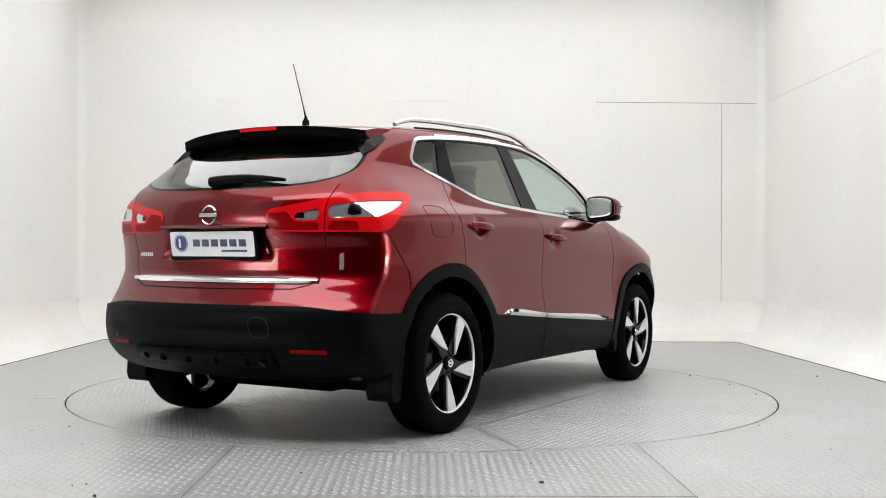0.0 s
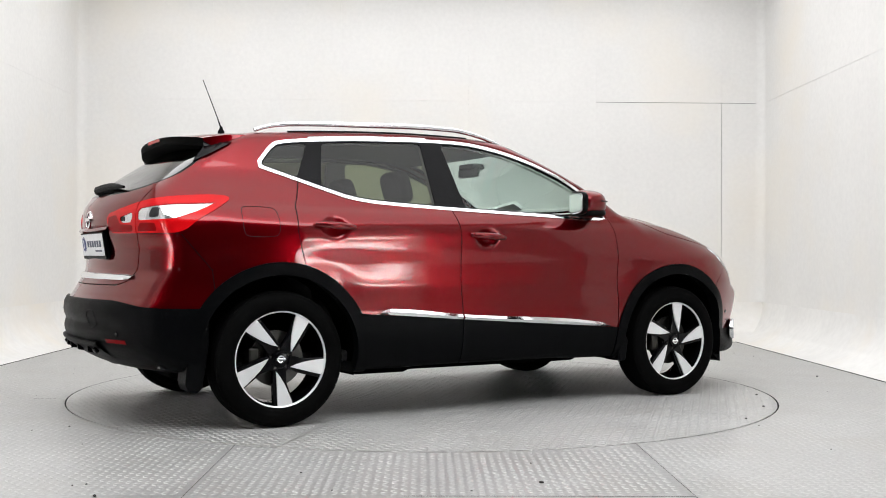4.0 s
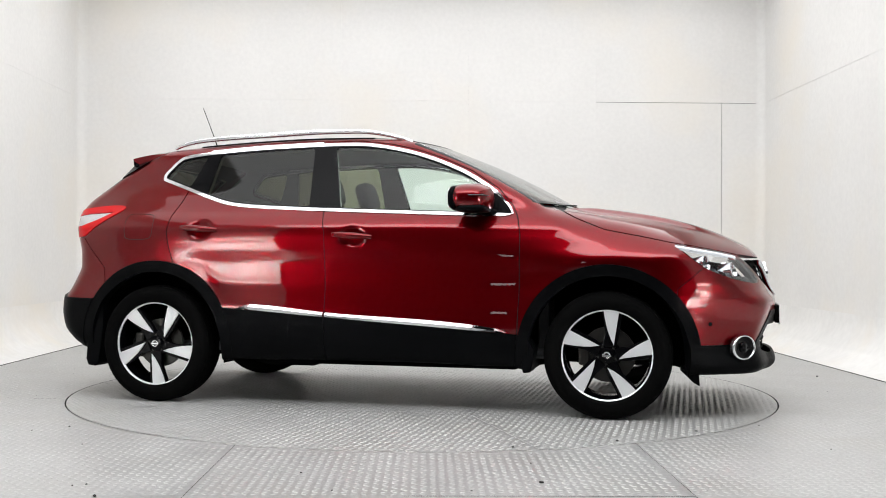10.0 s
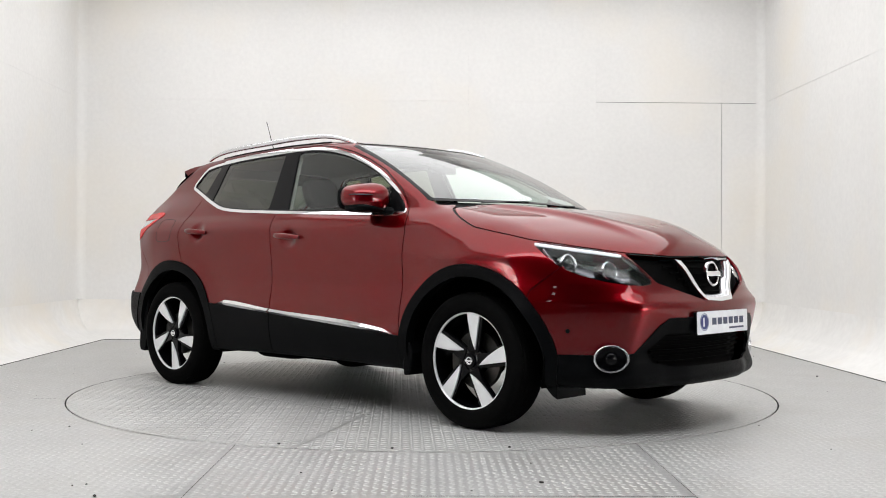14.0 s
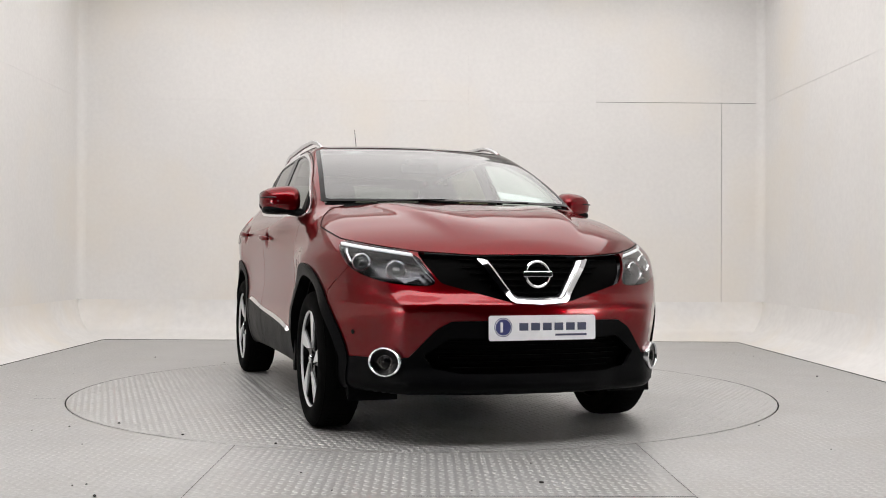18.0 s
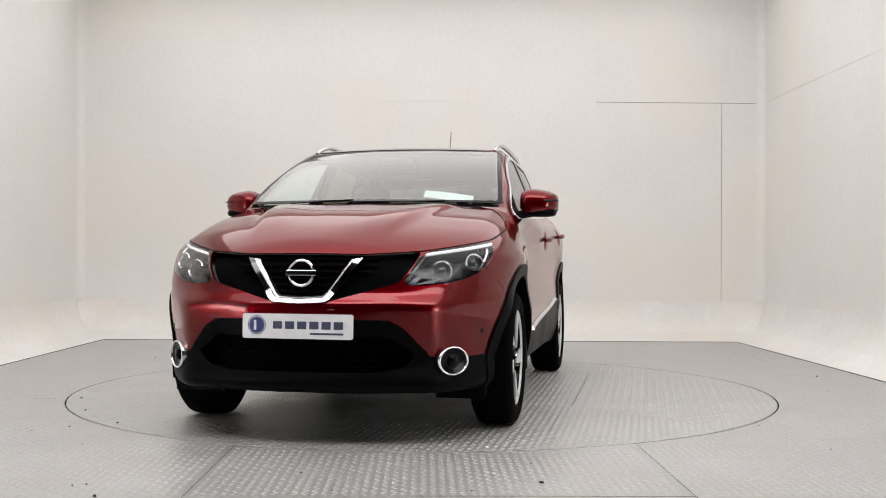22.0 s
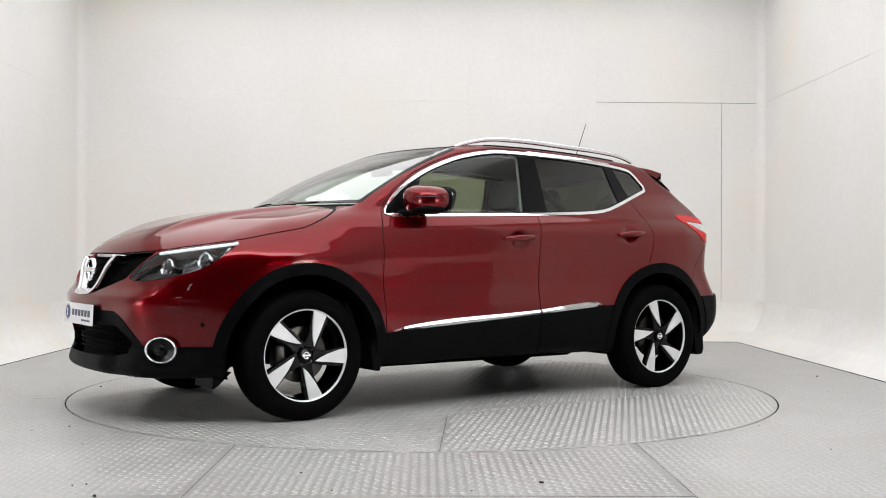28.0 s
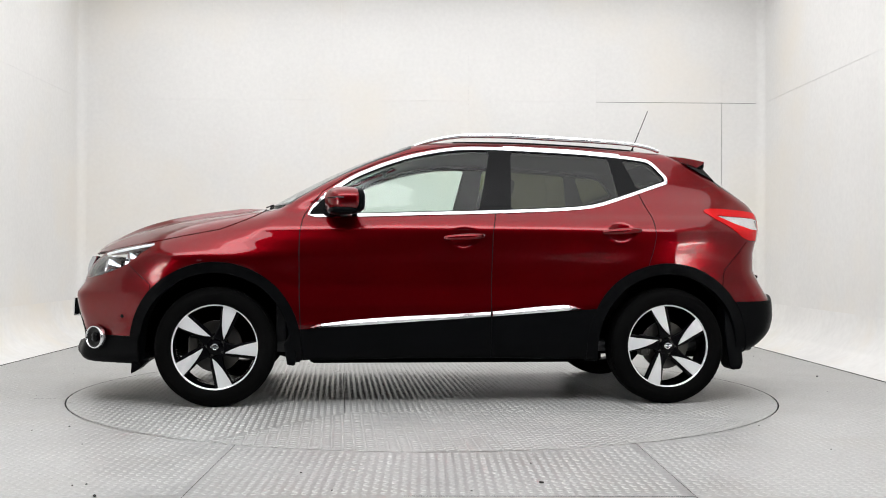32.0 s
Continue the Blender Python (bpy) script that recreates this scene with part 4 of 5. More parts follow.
def strip_on_side(low, high, xs, lift, sg, swell=0.006):
    """A convex strip between two height lines along the side."""
    rows = []
    for x in xs:
        a, b = low(x), high(x)
        row = []
        for t, l in ((0, -0.004), (0, lift * 0.55), (0.15, lift), (0.5, lift + swell), (0.85, lift), (1, lift * 0.55), (1, -0.004)):
            p, n = surface(x, a + (b - a) * t)
            row.append(p + n * l)
        rows.append(row)
    bm = ribbon(rows)
    return mirrored(bm, sg)


for side, sg in SIDES:
    fd, rd = doors[side]
    # chrome mouldings low on the doors
    lo = bend([-0.80, -0.26, 0.80], [0.559, 0.518, 0.449])
    hi = bend([-0.80, -0.72, -0.26, 0.74, 0.80], [0.561, 0.584, 0.546, 0.474, 0.451])
    for parent, x0, x1 in ((rd, -0.80, -0.268), (fd, -0.256, 0.80)):
        xs = sorted(set([x0, x0 + 0.02, -0.72 if x0 < -0.5 else x0 + 0.1, x1 - 0.06, x1 - 0.02, x1] + list(np.linspace(x0, x1, 14))))
        part("chrome_strip", strip_on_side(lambda x: float(lo(x)), lambda x: float(hi(x)), xs, 0.009, sg, 0.010), CHROME, parent, "bright chrome door moulding", smooth=30)
    # handles
    for parent, x0, x1, z in ((rd, -1.150, -0.925, 1.028), (fd, -0.215, 0.015, 0.988)):
        pts, rad = [], []
        for i in range(9):
            t = i / 8
            x = x0 + (x1 - x0) * t
            p, n = surface(x0 if t < 0.5 else x1, z, 0.9)
            lift = 0.010 + 0.026 * math.sin(math.pi * min(1, max(0, t)))**0.5
            pts.append((x, p.y + lift, z - 0.014 * t))
            rad.append(0.009 + 0.0095 * math.sin(math.pi * (0.08 + 0.84 * t)))
        bm = tube(pts, rad, 10, 0.75)
        part("door_handle", mirrored(bm, sg), PAINT, parent, "body-coloured pull handle", smooth=50)
        if parent is fd:
            p, n = surface(x0 - 0.004, z)
            cyl = lathe([(0.011, 0.0), (0.011, 0.020), (0.008, 0.023), (0.0005, 0.023)], 18)
            bmesh.ops.translate(cyl, verts=cyl.verts, vec=(x0 + 0.012, p.y + 0.008, z))
            part("key_lock", mirrored(cyl, sg), PAINT, parent, "body-coloured key lock cover")
    # door mirror
    bm = bmesh.new()
    bmesh.ops.create_uvsphere(bm, u_segments=28, v_segments=18, radius=1)
    for v in bm.verts:
        x, y, z = v.co
        f = lambda a: math.copysign(abs(a)**0.72, a)
        x, y, z = f(x), f(y), f(z)
        v.co = Vector((0.597 + 0.102 * x - 0.03 * y, 0.920 + 0.110 * y, 1.186 + 0.078 * z * (1 - 0.16 * y) - 0.004 * x))
        if v.co.x < 0.535 - 0.03 * y:
            v.co.x = 0.535 - 0.03 * y - (0.535 - 0.03 * y - v.co.x) * 0.35
    housing = part("door_mirror", mirrored(bm, sg), PAINT, fd, "red door mirror with black foot", smooth=60)
    bm = bmesh.new()
    bmesh.ops.create_uvsphere(bm, u_segments=20, v_segments=12, radius=1)
    for v in bm.verts:
        x, y, z = (math.copysign(abs(a)**0.65, a) for a in v.co)
        v.co = Vector((0.604 + 0.084 * x - 0.015 * y, 0.92 + 0.10 * y, 1.128 + 0.026 * z))
    part("mirror_underside", mirrored(bm, sg), PLASTIC, housing, "black lower mirror shell", smooth=60)
    bezel, pane = bmesh.new(), bmesh.new()
    for shape, hx, hy, hz, cx in ((bezel, 0.020, 0.104, 0.071, 0.520), (pane, 0.004, 0.092, 0.061, 0.500)):
        bmesh.ops.create_uvsphere(shape, u_segments=28, v_segments=18, radius=1)
        for v in shape.verts:
            x, y, z = (math.copysign(abs(a)**0.5, a) for a in v.co)
            v.co = Vector((cx + hx * x - 0.02 * y, 0.920 + hy * y, 1.184 + hz * z * (1 - 0.1 * y)))
    part("mirror_bezel", mirrored(bezel, sg), PLASTIC, housing, "black mirror edge", smooth=60)
    part("mirror_glass", mirrored(pane, sg), REFLECT, housing, "mirror glass", smooth=40)
    pts = [(0.604 + 0.094 * math.cos(a)**0.72 - 0.02 * math.sin(a)**0.72, 0.925 + 0.108 * math.sin(a)**0.72, 1.196) for a in np.linspace(0.15, 1.5, 12)]
    part("indicator_lens", mirrored(tube(pts, 0.0035, 6, 1.0), sg), REFLECT_DARK, housing, "slim clear side repeater", smooth=50)
    part("mirror_foot", mirrored(tube([(0.70, 0.76, 1.10), (0.665, 0.81, 1.112), (0.625, 0.87, 1.122)], [0.035, 0.026, 0.024], 10, 1.4), sg), PLASTIC, housing, smooth=50)
    sail = slab_on_side([(0.66, 1.105), (0.80, 1.10), (0.772, 1.152), (0.70, 1.226), (0.655, 1.255)], 0.002, 0.01, 0.0, sg)
    part("mirror_base", sail, PLASTIC, fd, "black mirror base triangle")
    # roof rail
    path = [(-1.36, 1.520), (-1.30, 1.541), (-1.2, 1.560), (-1.0, 1.574), (-0.77, 1.584), (-0.34, 1.599), (-0.15, 1.597), (-0.05, 1.586), (0.05, 1.566), (0.13, 1.543), (0.17, 1.528)]
    zz = bend([p[0] for p in path], [p[1] for p in path])
    xs = np.linspace(-1.36, 0.17, 34)
    pts = [(x, 0.588 - 0.03 * step(-0.9, -1.36, x) - 0.005 * x, float(zz(x)) + 0.008) for x in xs]
    rad = [0.011 + 0.005 * math.sin(math.pi * i / 33) for i in range(34)]
    rail = part("roof_rail", mirrored(tube(pts, rad, 10, 0.95), sg), SATIN, car, "satin silver roof rail", smooth=50)
    part("rail_channel", mirrored(tube([(x, y - 0.004, float(top(x, y)[0].z) - 0.002) for x, y, z in pts[4:-5]], 0.010, 8, 1.2), sg), PLASTIC, rail)
    # mud flaps
    part("mud_flap", mirrored(prism([(-1.755, 0.60), (-1.71, 0.66), (-1.685, 0.60), (-1.685, 0.42), (-1.70, 0.31), (-1.715, 0.215), (-1.735, 0.195), (-1.785, 0.20), (-1.80, 0.24), (-1.79, 0.34)], 0.145, "y", 0.70, 0.008), sg), PLASTIC, car, "black rubber mud flap")
    part("mud_flap", mirrored(prism([(0.90, 0.42), (0.935, 0.36), (0.915, 0.24), (0.872, 0.235), (0.86, 0.30)], 0.15, "y", 0.735, 0.008), sg), PLASTIC, car, "black rubber mud flap")
    part("air_deflector", mirrored(prism([(1.70, 0.27), (1.80, 0.27), (1.805, 0.185), (1.775, 0.20)], 0.24, "y", 0.55, 0.004), sg), PLASTIC, car)

    # front lamps: bowl, two projectors, light guide along the upper edge, clear lens
    lamp = panel("headlamp", ["front_lamp"], REFLECT_DARK, side, -0.075, 0, "clear headlamp with twin projectors and bright upper edge")
    panel("lens", ["front_lamp"], GLASS_LAMP, side, 0.001, 0.004, "clear polycarbonate lens", lamp)

    def on_nose(phi, z, sink):
        d = radians(phi)
        p = np.array([[1.2 + 0.5 * math.cos(d), 0.5 * math.sin(d), z]])
        lo_, hi_ = 0.2, 1.3
        for _ in range(30):
            m_ = (lo_ + hi_) / 2
            q = np.array([[1.2 + m_ * math.cos(d), m_ * math.sin(d), z]])
            if body(q)[0] < 0:
                lo_ = m_
            else:
                hi_ = m_
        n = gradient(q)[0]
        n = Vector(n / np.linalg.norm(n))
        return Vector(q[0]) - n * sink, n

    guide = [on_nose(34 + 25.5 * t, 0.878 + 0.0555 * t - 0.002, 0.008)[0] for t in np.linspace(0, 1, 14)]
    part("light_guide", mirrored(tube(guide, [0.0075] * 14, 8), sg), GUIDE, lamp, "white daytime running light strip", smooth=50)
    for phi, z, r in ((50, 0.858, 0.043), (38.5, 0.822, 0.046)):
        p, n = on_nose(phi, z, 0.05)
        n = (n + Vector((0.8, 0, -0.2))).normalized()
        bez = lathe([(r, -0.045), (r, 0.026), (r - 0.004, 0.030), (r - 0.010, 0.022), (r - 0.013, -0.02), (r - 0.012, -0.045)], 32, "z", True)
        bmesh.ops.transform(bez, matrix=facing(p, n), verts=bez.verts)
        part("lamp_bezel", mirrored(bez, sg), REFLECT, lamp, "chrome lamp bezel", smooth=40)
        lens = lathe([(r - 0.013, -0.005), (r - 0.018, 0.010), (r * 0.4, 0.020), (0.0005, 0.022)], 28, "z")
        bmesh.ops.transform(lens, matrix=facing(p, n), verts=lens.verts)
        part("projector", mirrored(lens, sg), GLASS_ROOF, lamp, "dark glass projector", smooth=60)
    wedge = []
    for phi, z in ((44, 0.775), (35, 0.752), (29.5, 0.745), (31.5, 0.775), (38, 0.785)):
        wedge.append(on_nose(phi, z, 0.03)[0])
    bm = bmesh.new()
    bm.faces.new([bm.verts.new(p) for p in wedge])
    r = bmesh.ops.extrude_face_region(bm, geom=list(bm.faces))
    bmesh.ops.translate(bm, verts=[v for v in r["geom"] if isinstance(v, bmesh.types.BMVert)], vec=(-0.03, 0, -0.005))
    bmesh.ops.recalc_face_normals(bm, faces=bm.faces)
    part("indicator_reflector", mirrored(bm, sg), REFLECT_DARK, lamp, "smoked chrome reflector")
    rib = [on_nose(33.5 - 7 * t, 0.868 - 0.118 * t, 0.014)[0] for t in np.linspace(0, 1, 8)]
    part("inner_blade", mirrored(tube(rib, 0.006, 6, 1.5), sg), REFLECT_DARK, lamp, smooth=50)
    rib = [on_nose(57 - 3.5 * t, 0.915 - 0.075 * t, 0.03)[0] for t in np.linspace(0, 1, 5)]
    part("outer_reflector", mirrored(tube(rib, 0.016, 6, 0.6), sg), REFLECT, lamp, smooth=50)

    # fog lamps with chrome rings
    p, n = nose(0.655, 0.388, 2.08)
    fog = facing(p + n * 0.027, Vector((0.70, 0.714, 0.0)))
    ring = lathe([(0.0525, 0.0), (0.0535, 0.004), (0.0555, 0.007), (0.0590, 0.007), (0.0615, 0.004), (0.0625, 0.0), (0.0625, -0.02), (0.0525, -0.02)], 40, "z", True)
    bmesh.ops.scale(ring, vec=(1.36, 1.08, 1), verts=ring.verts)
    bmesh.ops.transform(ring, matrix=fog, verts=ring.verts)
    fl = part("fog_lamp", mirrored(ring, sg), SATIN, car, "round fog lamp in a chrome ring", smooth=40)
    bowl = lathe([(0.0005, -0.006), (0.03, -0.006), (0.053, -0.001), (0.053, -0.02), (0.0005, -0.02)], 32, "z")
    bmesh.ops.scale(bowl, vec=(1.36, 1.08, 1), verts=bowl.verts)
    bmesh.ops.transform(bowl, matrix=fog, verts=bowl.verts)
    part("fog_bowl", mirrored(bowl, sg), GLOSS_BLACK, fl)
    bulb = lathe([(0.028, 0.0), (0.024, 0.006), (0.0005, 0.009)], 24, "z")
    bmesh.ops.transform(bulb, matrix=fog, verts=bulb.verts)
    part("fog_lens", mirrored(bulb, sg), GLOSS_BLACK, fl, smooth=60)
    # parking sensors and a rear reflector
    for y, z, sign in ((0.78, 0.515, 1), (0.60, 0.475, -1)):
        p, n = nose(y, z, 1.95, sign)
        dot = lathe([(0.0105, -0.004), (0.0105, 0.002), (0.0005, 0.003)], 18, "z")
        bmesh.ops.transform(dot, matrix=facing(p + n * (0.001 if sign > 0 else 0.014), n), verts=dot.verts)
        part("parking_sensor", mirrored(dot, sg), GLOSS_BLACK, car)
    row = []
    for z in (0.428, 0.446):
        row.append([nose(y, z, 2.1, -1)[0] + Vector((-0.017, 0, 0)) for y in np.linspace(0.50, 0.66, 9)])
    bm = ribbon(row)
    r = bmesh.ops.extrude_face_region(bm, geom=list(bm.faces))
    bmesh.ops.translate(bm, verts=[v for v in r["geom"] if isinstance(v, bmesh.types.BMVert)], vec=(0.02, 0, 0))
    part("rear_reflector", mirrored(bm, sg), RED_DEEP, car, "slim deep red reflector")

# fuel flap, on the right only
flap = [(-1.53, 1.098), (-1.50, 1.112), (-1.37, 1.108), (-1.342, 1.09), (-1.338, 0.985), (-1.36, 0.958), (-1.50, 0.957), (-1.526, 0.975)]
ring = rounded(flap, 2)
loop = [surface(x, z)[0] + surface(x, z)[1] * 0.0005 for x, z in ring]
part("fuel_flap", mirrored(tube(loop + loop[:1], 0.0016, 6, caps=False), -1), GAP, car, "rounded square fuel flap outline")

# aerial
aerial = part("aerial", lathe([(0.020, 1.555), (0.019, 1.578), (0.011, 1.590), (0.007, 1.605), (0.0005, 1.61)], 18, "z"), PLASTIC, car, "black whip aerial", pose(-1.352, 0, 0), 40)
part("whip", tube([(0, 0, 1.595), (-0.022, 0, 1.655), (-0.108, 0, 1.865)], [0.0052, 0.003, 0.0022], 8), PLASTIC, aerial)

# tail spoiler with gloss black underside and winglets
rows_t, rows_b = [], []
ys = np.linspace(-0.585, 0.585, 31)
for t in np.linspace(0, 1, 7):
    rt, rb = [], []
    for y in ys:
        edge = -1.735 + 0.10 * (abs(y) / 0.6)**3
        x = -1.42 + (edge + 1.42) * t
        z0 = float(top(-1.42, y)[0].z) + 0.003
        z = z0 + (1.505 - 0.040 * (y / 0.6)**2 - z0) * t + 0.006 * math.sin(math.pi * t)
        rt.append((x, y, z))
        rb.append((x + 0.012 * t, y, z - 0.012 - 0.045 * math.sin(math.pi * t)**0.7 - 0.030 * step(0.2, 0.6, t)))
    rows_t.append(rt)
    rows_b.append(rb)
spoiler = part("roof_spoiler", ribbon(rows_t), PAINT, tailgate, "red roof spoiler with black underside", smooth=40)
part("spoiler_underside", ribbon([rows_t[-1], [(x + 0.004, y, z - 0.040) for x, y, z in rows_t[-1]]] + rows_b[::-1]), HONEYCOMB, spoiler, "black spoiler underside", smooth=30)
lamp_row = [(x - 0.004, y, z - 0.004) for x, y, z in rows_t[-1] if abs(y) < 0.15]
part("brake_lamp", ribbon([lamp_row, [(x, y, z - 0.016) for x, y, z in lamp_row], [(x + 0.02, y, z - 0.016) for x, y, z in lamp_row]]), GLASS_RED, spoiler, "red high brake lamp")
for sg in (1, -1):
    k = len(ys) - 1
    cap = [Vector(r[k]) for r in rows_t]
    low = [Vector((x, 0.60 - 0.02 * t, z - 0.012 - 0.05 * math.sin(math.pi * min(1, t * 1.0))**0.8)) for t, (x, y, z) in zip(np.linspace(0, 1, 7), [r[k] for r in rows_t])]
    part("spoiler_side", mirrored(ribbon([cap, low, [p - Vector((0, 0.03, 0)) for p in low]]), sg), PAINT, spoiler, smooth=50)
    bm = bmesh.new()
    ring = [(-1.46, 0.585, 1.470), (-1.56, 0.580, 1.450), (-1.635, 0.570, 1.455), (-1.640, 0.58, 1.420), (-1.70, 0.615, 1.345), (-1.62, 0.630, 1.385), (-1.52, 0.622, 1.440)]
    a = [bm.verts.new(p) for p in ring]
    b = [bm.verts.new((x, y - 0.05, z - 0.004)) for x, y, z in ring]
    bm.faces.new(a)
    bm.faces.new(b[::-1])
    for i in range(len(a)):
        bm.faces.new((a[i], b[i], b[(i + 1) % len(a)], a[(i + 1) % len(a)]))
    bmesh.ops.recalc_face_normals(bm, faces=bm.faces)
    part("spoiler_winglet", mirrored(bm, sg), GLOSS_BLACK, spoiler, "gloss black spoiler side wing")

# rear wiper
p0, n0 = nose(0.02, 1.205, 1.9, -1)
wiper = part("rear_wiper", tube([nose(y, 1.206 + 0.012 * math.sin(3.1 * i / 8), 1.9, -1)[0] + Vector((-0.022, 0, 0.006)) for i, y in enumerate(np.linspace(0.04, -0.38, 9))],
                                [0.026, 0.026, 0.024, 0.022, 0.020, 0.017, 0.014, 0.011, 0.007], 8), PLASTIC, tailgate, "black rear wiper", smooth=40)
part("wiper_hub", lathe([(0.03, -0.01), (0.028, 0.022), (0.0005, 0.028)], 20, "z"), PLASTIC, wiper, "", facing(p0, n0))

# chrome strip over the bumper
rows = []
for y in np.linspace(-0.575, 0.575, 33):
    w = 0.015 if abs(y) < 0.53 else 0.010
    rows.append([nose(y, 0.754 + s * w, 2.08, -1)[0] + Vector((-k, 0, 0)) for s, k in ((-1, -0.004), (-1, 0.008), (-0.3, 0.017), (0.5, 0.014), (1, 0.006), (1, -0.004))])
part("tailgate_strip", ribbon(rows), CHROME, tailgate, "bright chrome tailgate strip", smooth=40)

# plate recess edge, plates, badges
def plate(parent, p, n, w, h, facing_sign):
    m = facing(p, n)
    edge = 0.012 if facing_sign < 0 else -0.006
    pl = part("plate_holder", boxed(-w / 2 - edge, w / 2 + edge, -h / 2 - 1.5 * edge, h / 2 + edge * 0.5, -0.02, 0.004, 0.004), PLASTIC, parent,
              "black plate holder with a white dealer plate", m)
    face = prism([(sx * (w / 2 - 0.010 + 0.010 * math.cos(q)), sy * (h / 2 - 0.010 + 0.010 * math.sin(q))) for sx, sy, qs in
                  ((1, 1, (0, 0.5, 1.05, 1.57)), (-1, 1, (1.57, 1.05, 0.5, 0)), (-1, -1, (0, 0.5, 1.05, 1.57)), (1, -1, (1.57, 1.05, 0.5, 0))) for q in qs], 0.0035, "z", 0.003)
    part("plate", face, PLATE_WHITE, pl, "white dealer plate with blue roundel")
    disc = lathe([(0.0005, 0.0066), (0.036, 0.0066), (0.036, 0.0076), (0.0005, 0.0076)], 32, "z")
    bmesh.ops.translate(disc, verts=disc.verts, vec=(-w / 2 + 0.068, 0.004, 0))
    part("roundel", disc, INK_BLUE, pl)
    ring = lathe([(0.0395, 0.0066), (0.0425, 0.0066), (0.0425, 0.0074), (0.0395, 0.0074)], 32, "z", True)
    bmesh.ops.translate(ring, verts=ring.verts, vec=(-w / 2 + 0.068, 0.004, 0))
    part("roundel_ring", ring, INK_BLUE, pl)
    bar = boxed(-0.006, 0.006, -0.022, 0.022, 0.0078, 0.0084)
    bmesh.ops.translate(bar, verts=bar.verts, vec=(-w / 2 + 0.060, 0.004, 0))
    part("roundel_mark", bar, PLATE_WHITE, pl)
    for i in range(6):
        x = -w / 2 + 0.145 + i * 0.057
        part("print_bar", boxed(x, x + 0.043, -0.012, 0.022, 0.0066, 0.0072), INK_GREY, pl)
    part("print_bar", boxed(w / 2 - 0.20, w / 2 - 0.045, -0.037, -0.028, 0.0066, 0.0072), INK_GREY, pl)
    return pl


def badge(parent, m, r):
    ring = lathe([(r * 0.80, -0.012), (r * 0.82, 0.006), (r * 0.90, 0.009), (r, 0.005), (r, -0.012)], 40, "z", True)
    b = part("badge", ring, CHROME, parent, "chrome ring badge with a cross bar", m, 40)
    part("badge_bar", boxed(-r * 1.12, r * 1.12, -r * 0.20, r * 0.20, -0.008, 0.012, 0.003), CHROME, b)
    return b


plate(car, Vector((2.244, 0.003, 0.546)), Vector((1, 0, 0.03)), 0.52, 0.112, 1)
plate(tailgate, Vector((-2.058, 0.0, 0.918)), Vector((-1, 0, -0.16)), 0.52, 0.118, -1)
p, n = nose(0, 0.785)
badge(upper_grille, facing(p + Vector((0.012, 0, 0)), Vector((1, 0, 0.12))), 0.064)
p, n = nose(0, 1.052, 2.0, -1)
badge(tailgate, facing(p - n * 0.0, n), 0.047)
for y in np.linspace(0.44, 0.545, 7):
    p, n = nose(y, 0.868, 2.0, -1)
    part("model_script_bar", boxed(-0.007, 0.007, -0.009, 0.009, 0.0, 0.004, 0.001), CHROME, tailgate, "", facing(p, n))
# light hood above the rear plate and pressed frame round it
rows = []
for y in np.linspace(-0.33, 0.33, 21):
    p, n = nose(y, 1.0, 2.0, -1)
    rows.append([p + Vector((a, 0, b)) for a, b in ((0.01, 0.016), (-0.014, 0.006), (-0.020, -0.006), (-0.006, -0.016), (0.01, -0.016))])
part("plate_hood", ribbon(rows), PAINT, tailgate, "body-coloured lip above the plate", smooth=50)

# U-shaped chrome frame of the upper grille
half = [(0.279, 0.857), (0.145, 0.668), (0.125, 0.655), (0.0, 0.648)]
inner = [(0.219, 0.848), (0.119, 0.700), (0.100, 0.686), (0.0, 0.680)]
line_o = half[:-1] + [(-y, z) for y, z in half[::-1]]
line_i = inner[:-1] + [(-y, z) for y, z in inner[::-1]]


def dense(line, n=10):
    out = []
    for a, b in zip(line, line[1:]):
        out += [(a[0] + (b[0] - a[0]) * t / n, a[1] + (b[1] - a[1]) * t / n) for t in range(n)]
    return out + [line[-1]]


rows = []
for (y0, z0), (y1, z1) in zip(dense(line_o), dense(line_i)):
    row = []
    for t, l in ((0, -0.03), (0, 0.006), (0.06, 0.013), (0.62, 0.013), (0.70, 0.008), (0.70, -0.03)):
        y, z = y0 + (y1 - y0) * t, z0 + (z1 - z0) * t
        p, n = nose(y, z)
        row.append(p + Vector((l, 0, 0)))
    rows.append(row)
band = []
for (y0, z0), (y1, z1) in zip(dense(line_o), dense(line_i)):
    band.append([nose(y0 + (y1 - y0) * t, z0 + (z1 - z0) * t)[0] + Vector((l, 0, 0)) for t, l in ((0.68, 0.007), (0.85, 0.003), (0.98, -0.004), (1, -0.03))])
part("grille_frame_inner", ribbon(band), SATIN, upper_grille, "sloping chrome inner band of the frame", smooth=35)
part("grille_frame", ribbon(rows), CHROME, upper_grille, "chrome V-shaped grille frame", smooth=35)
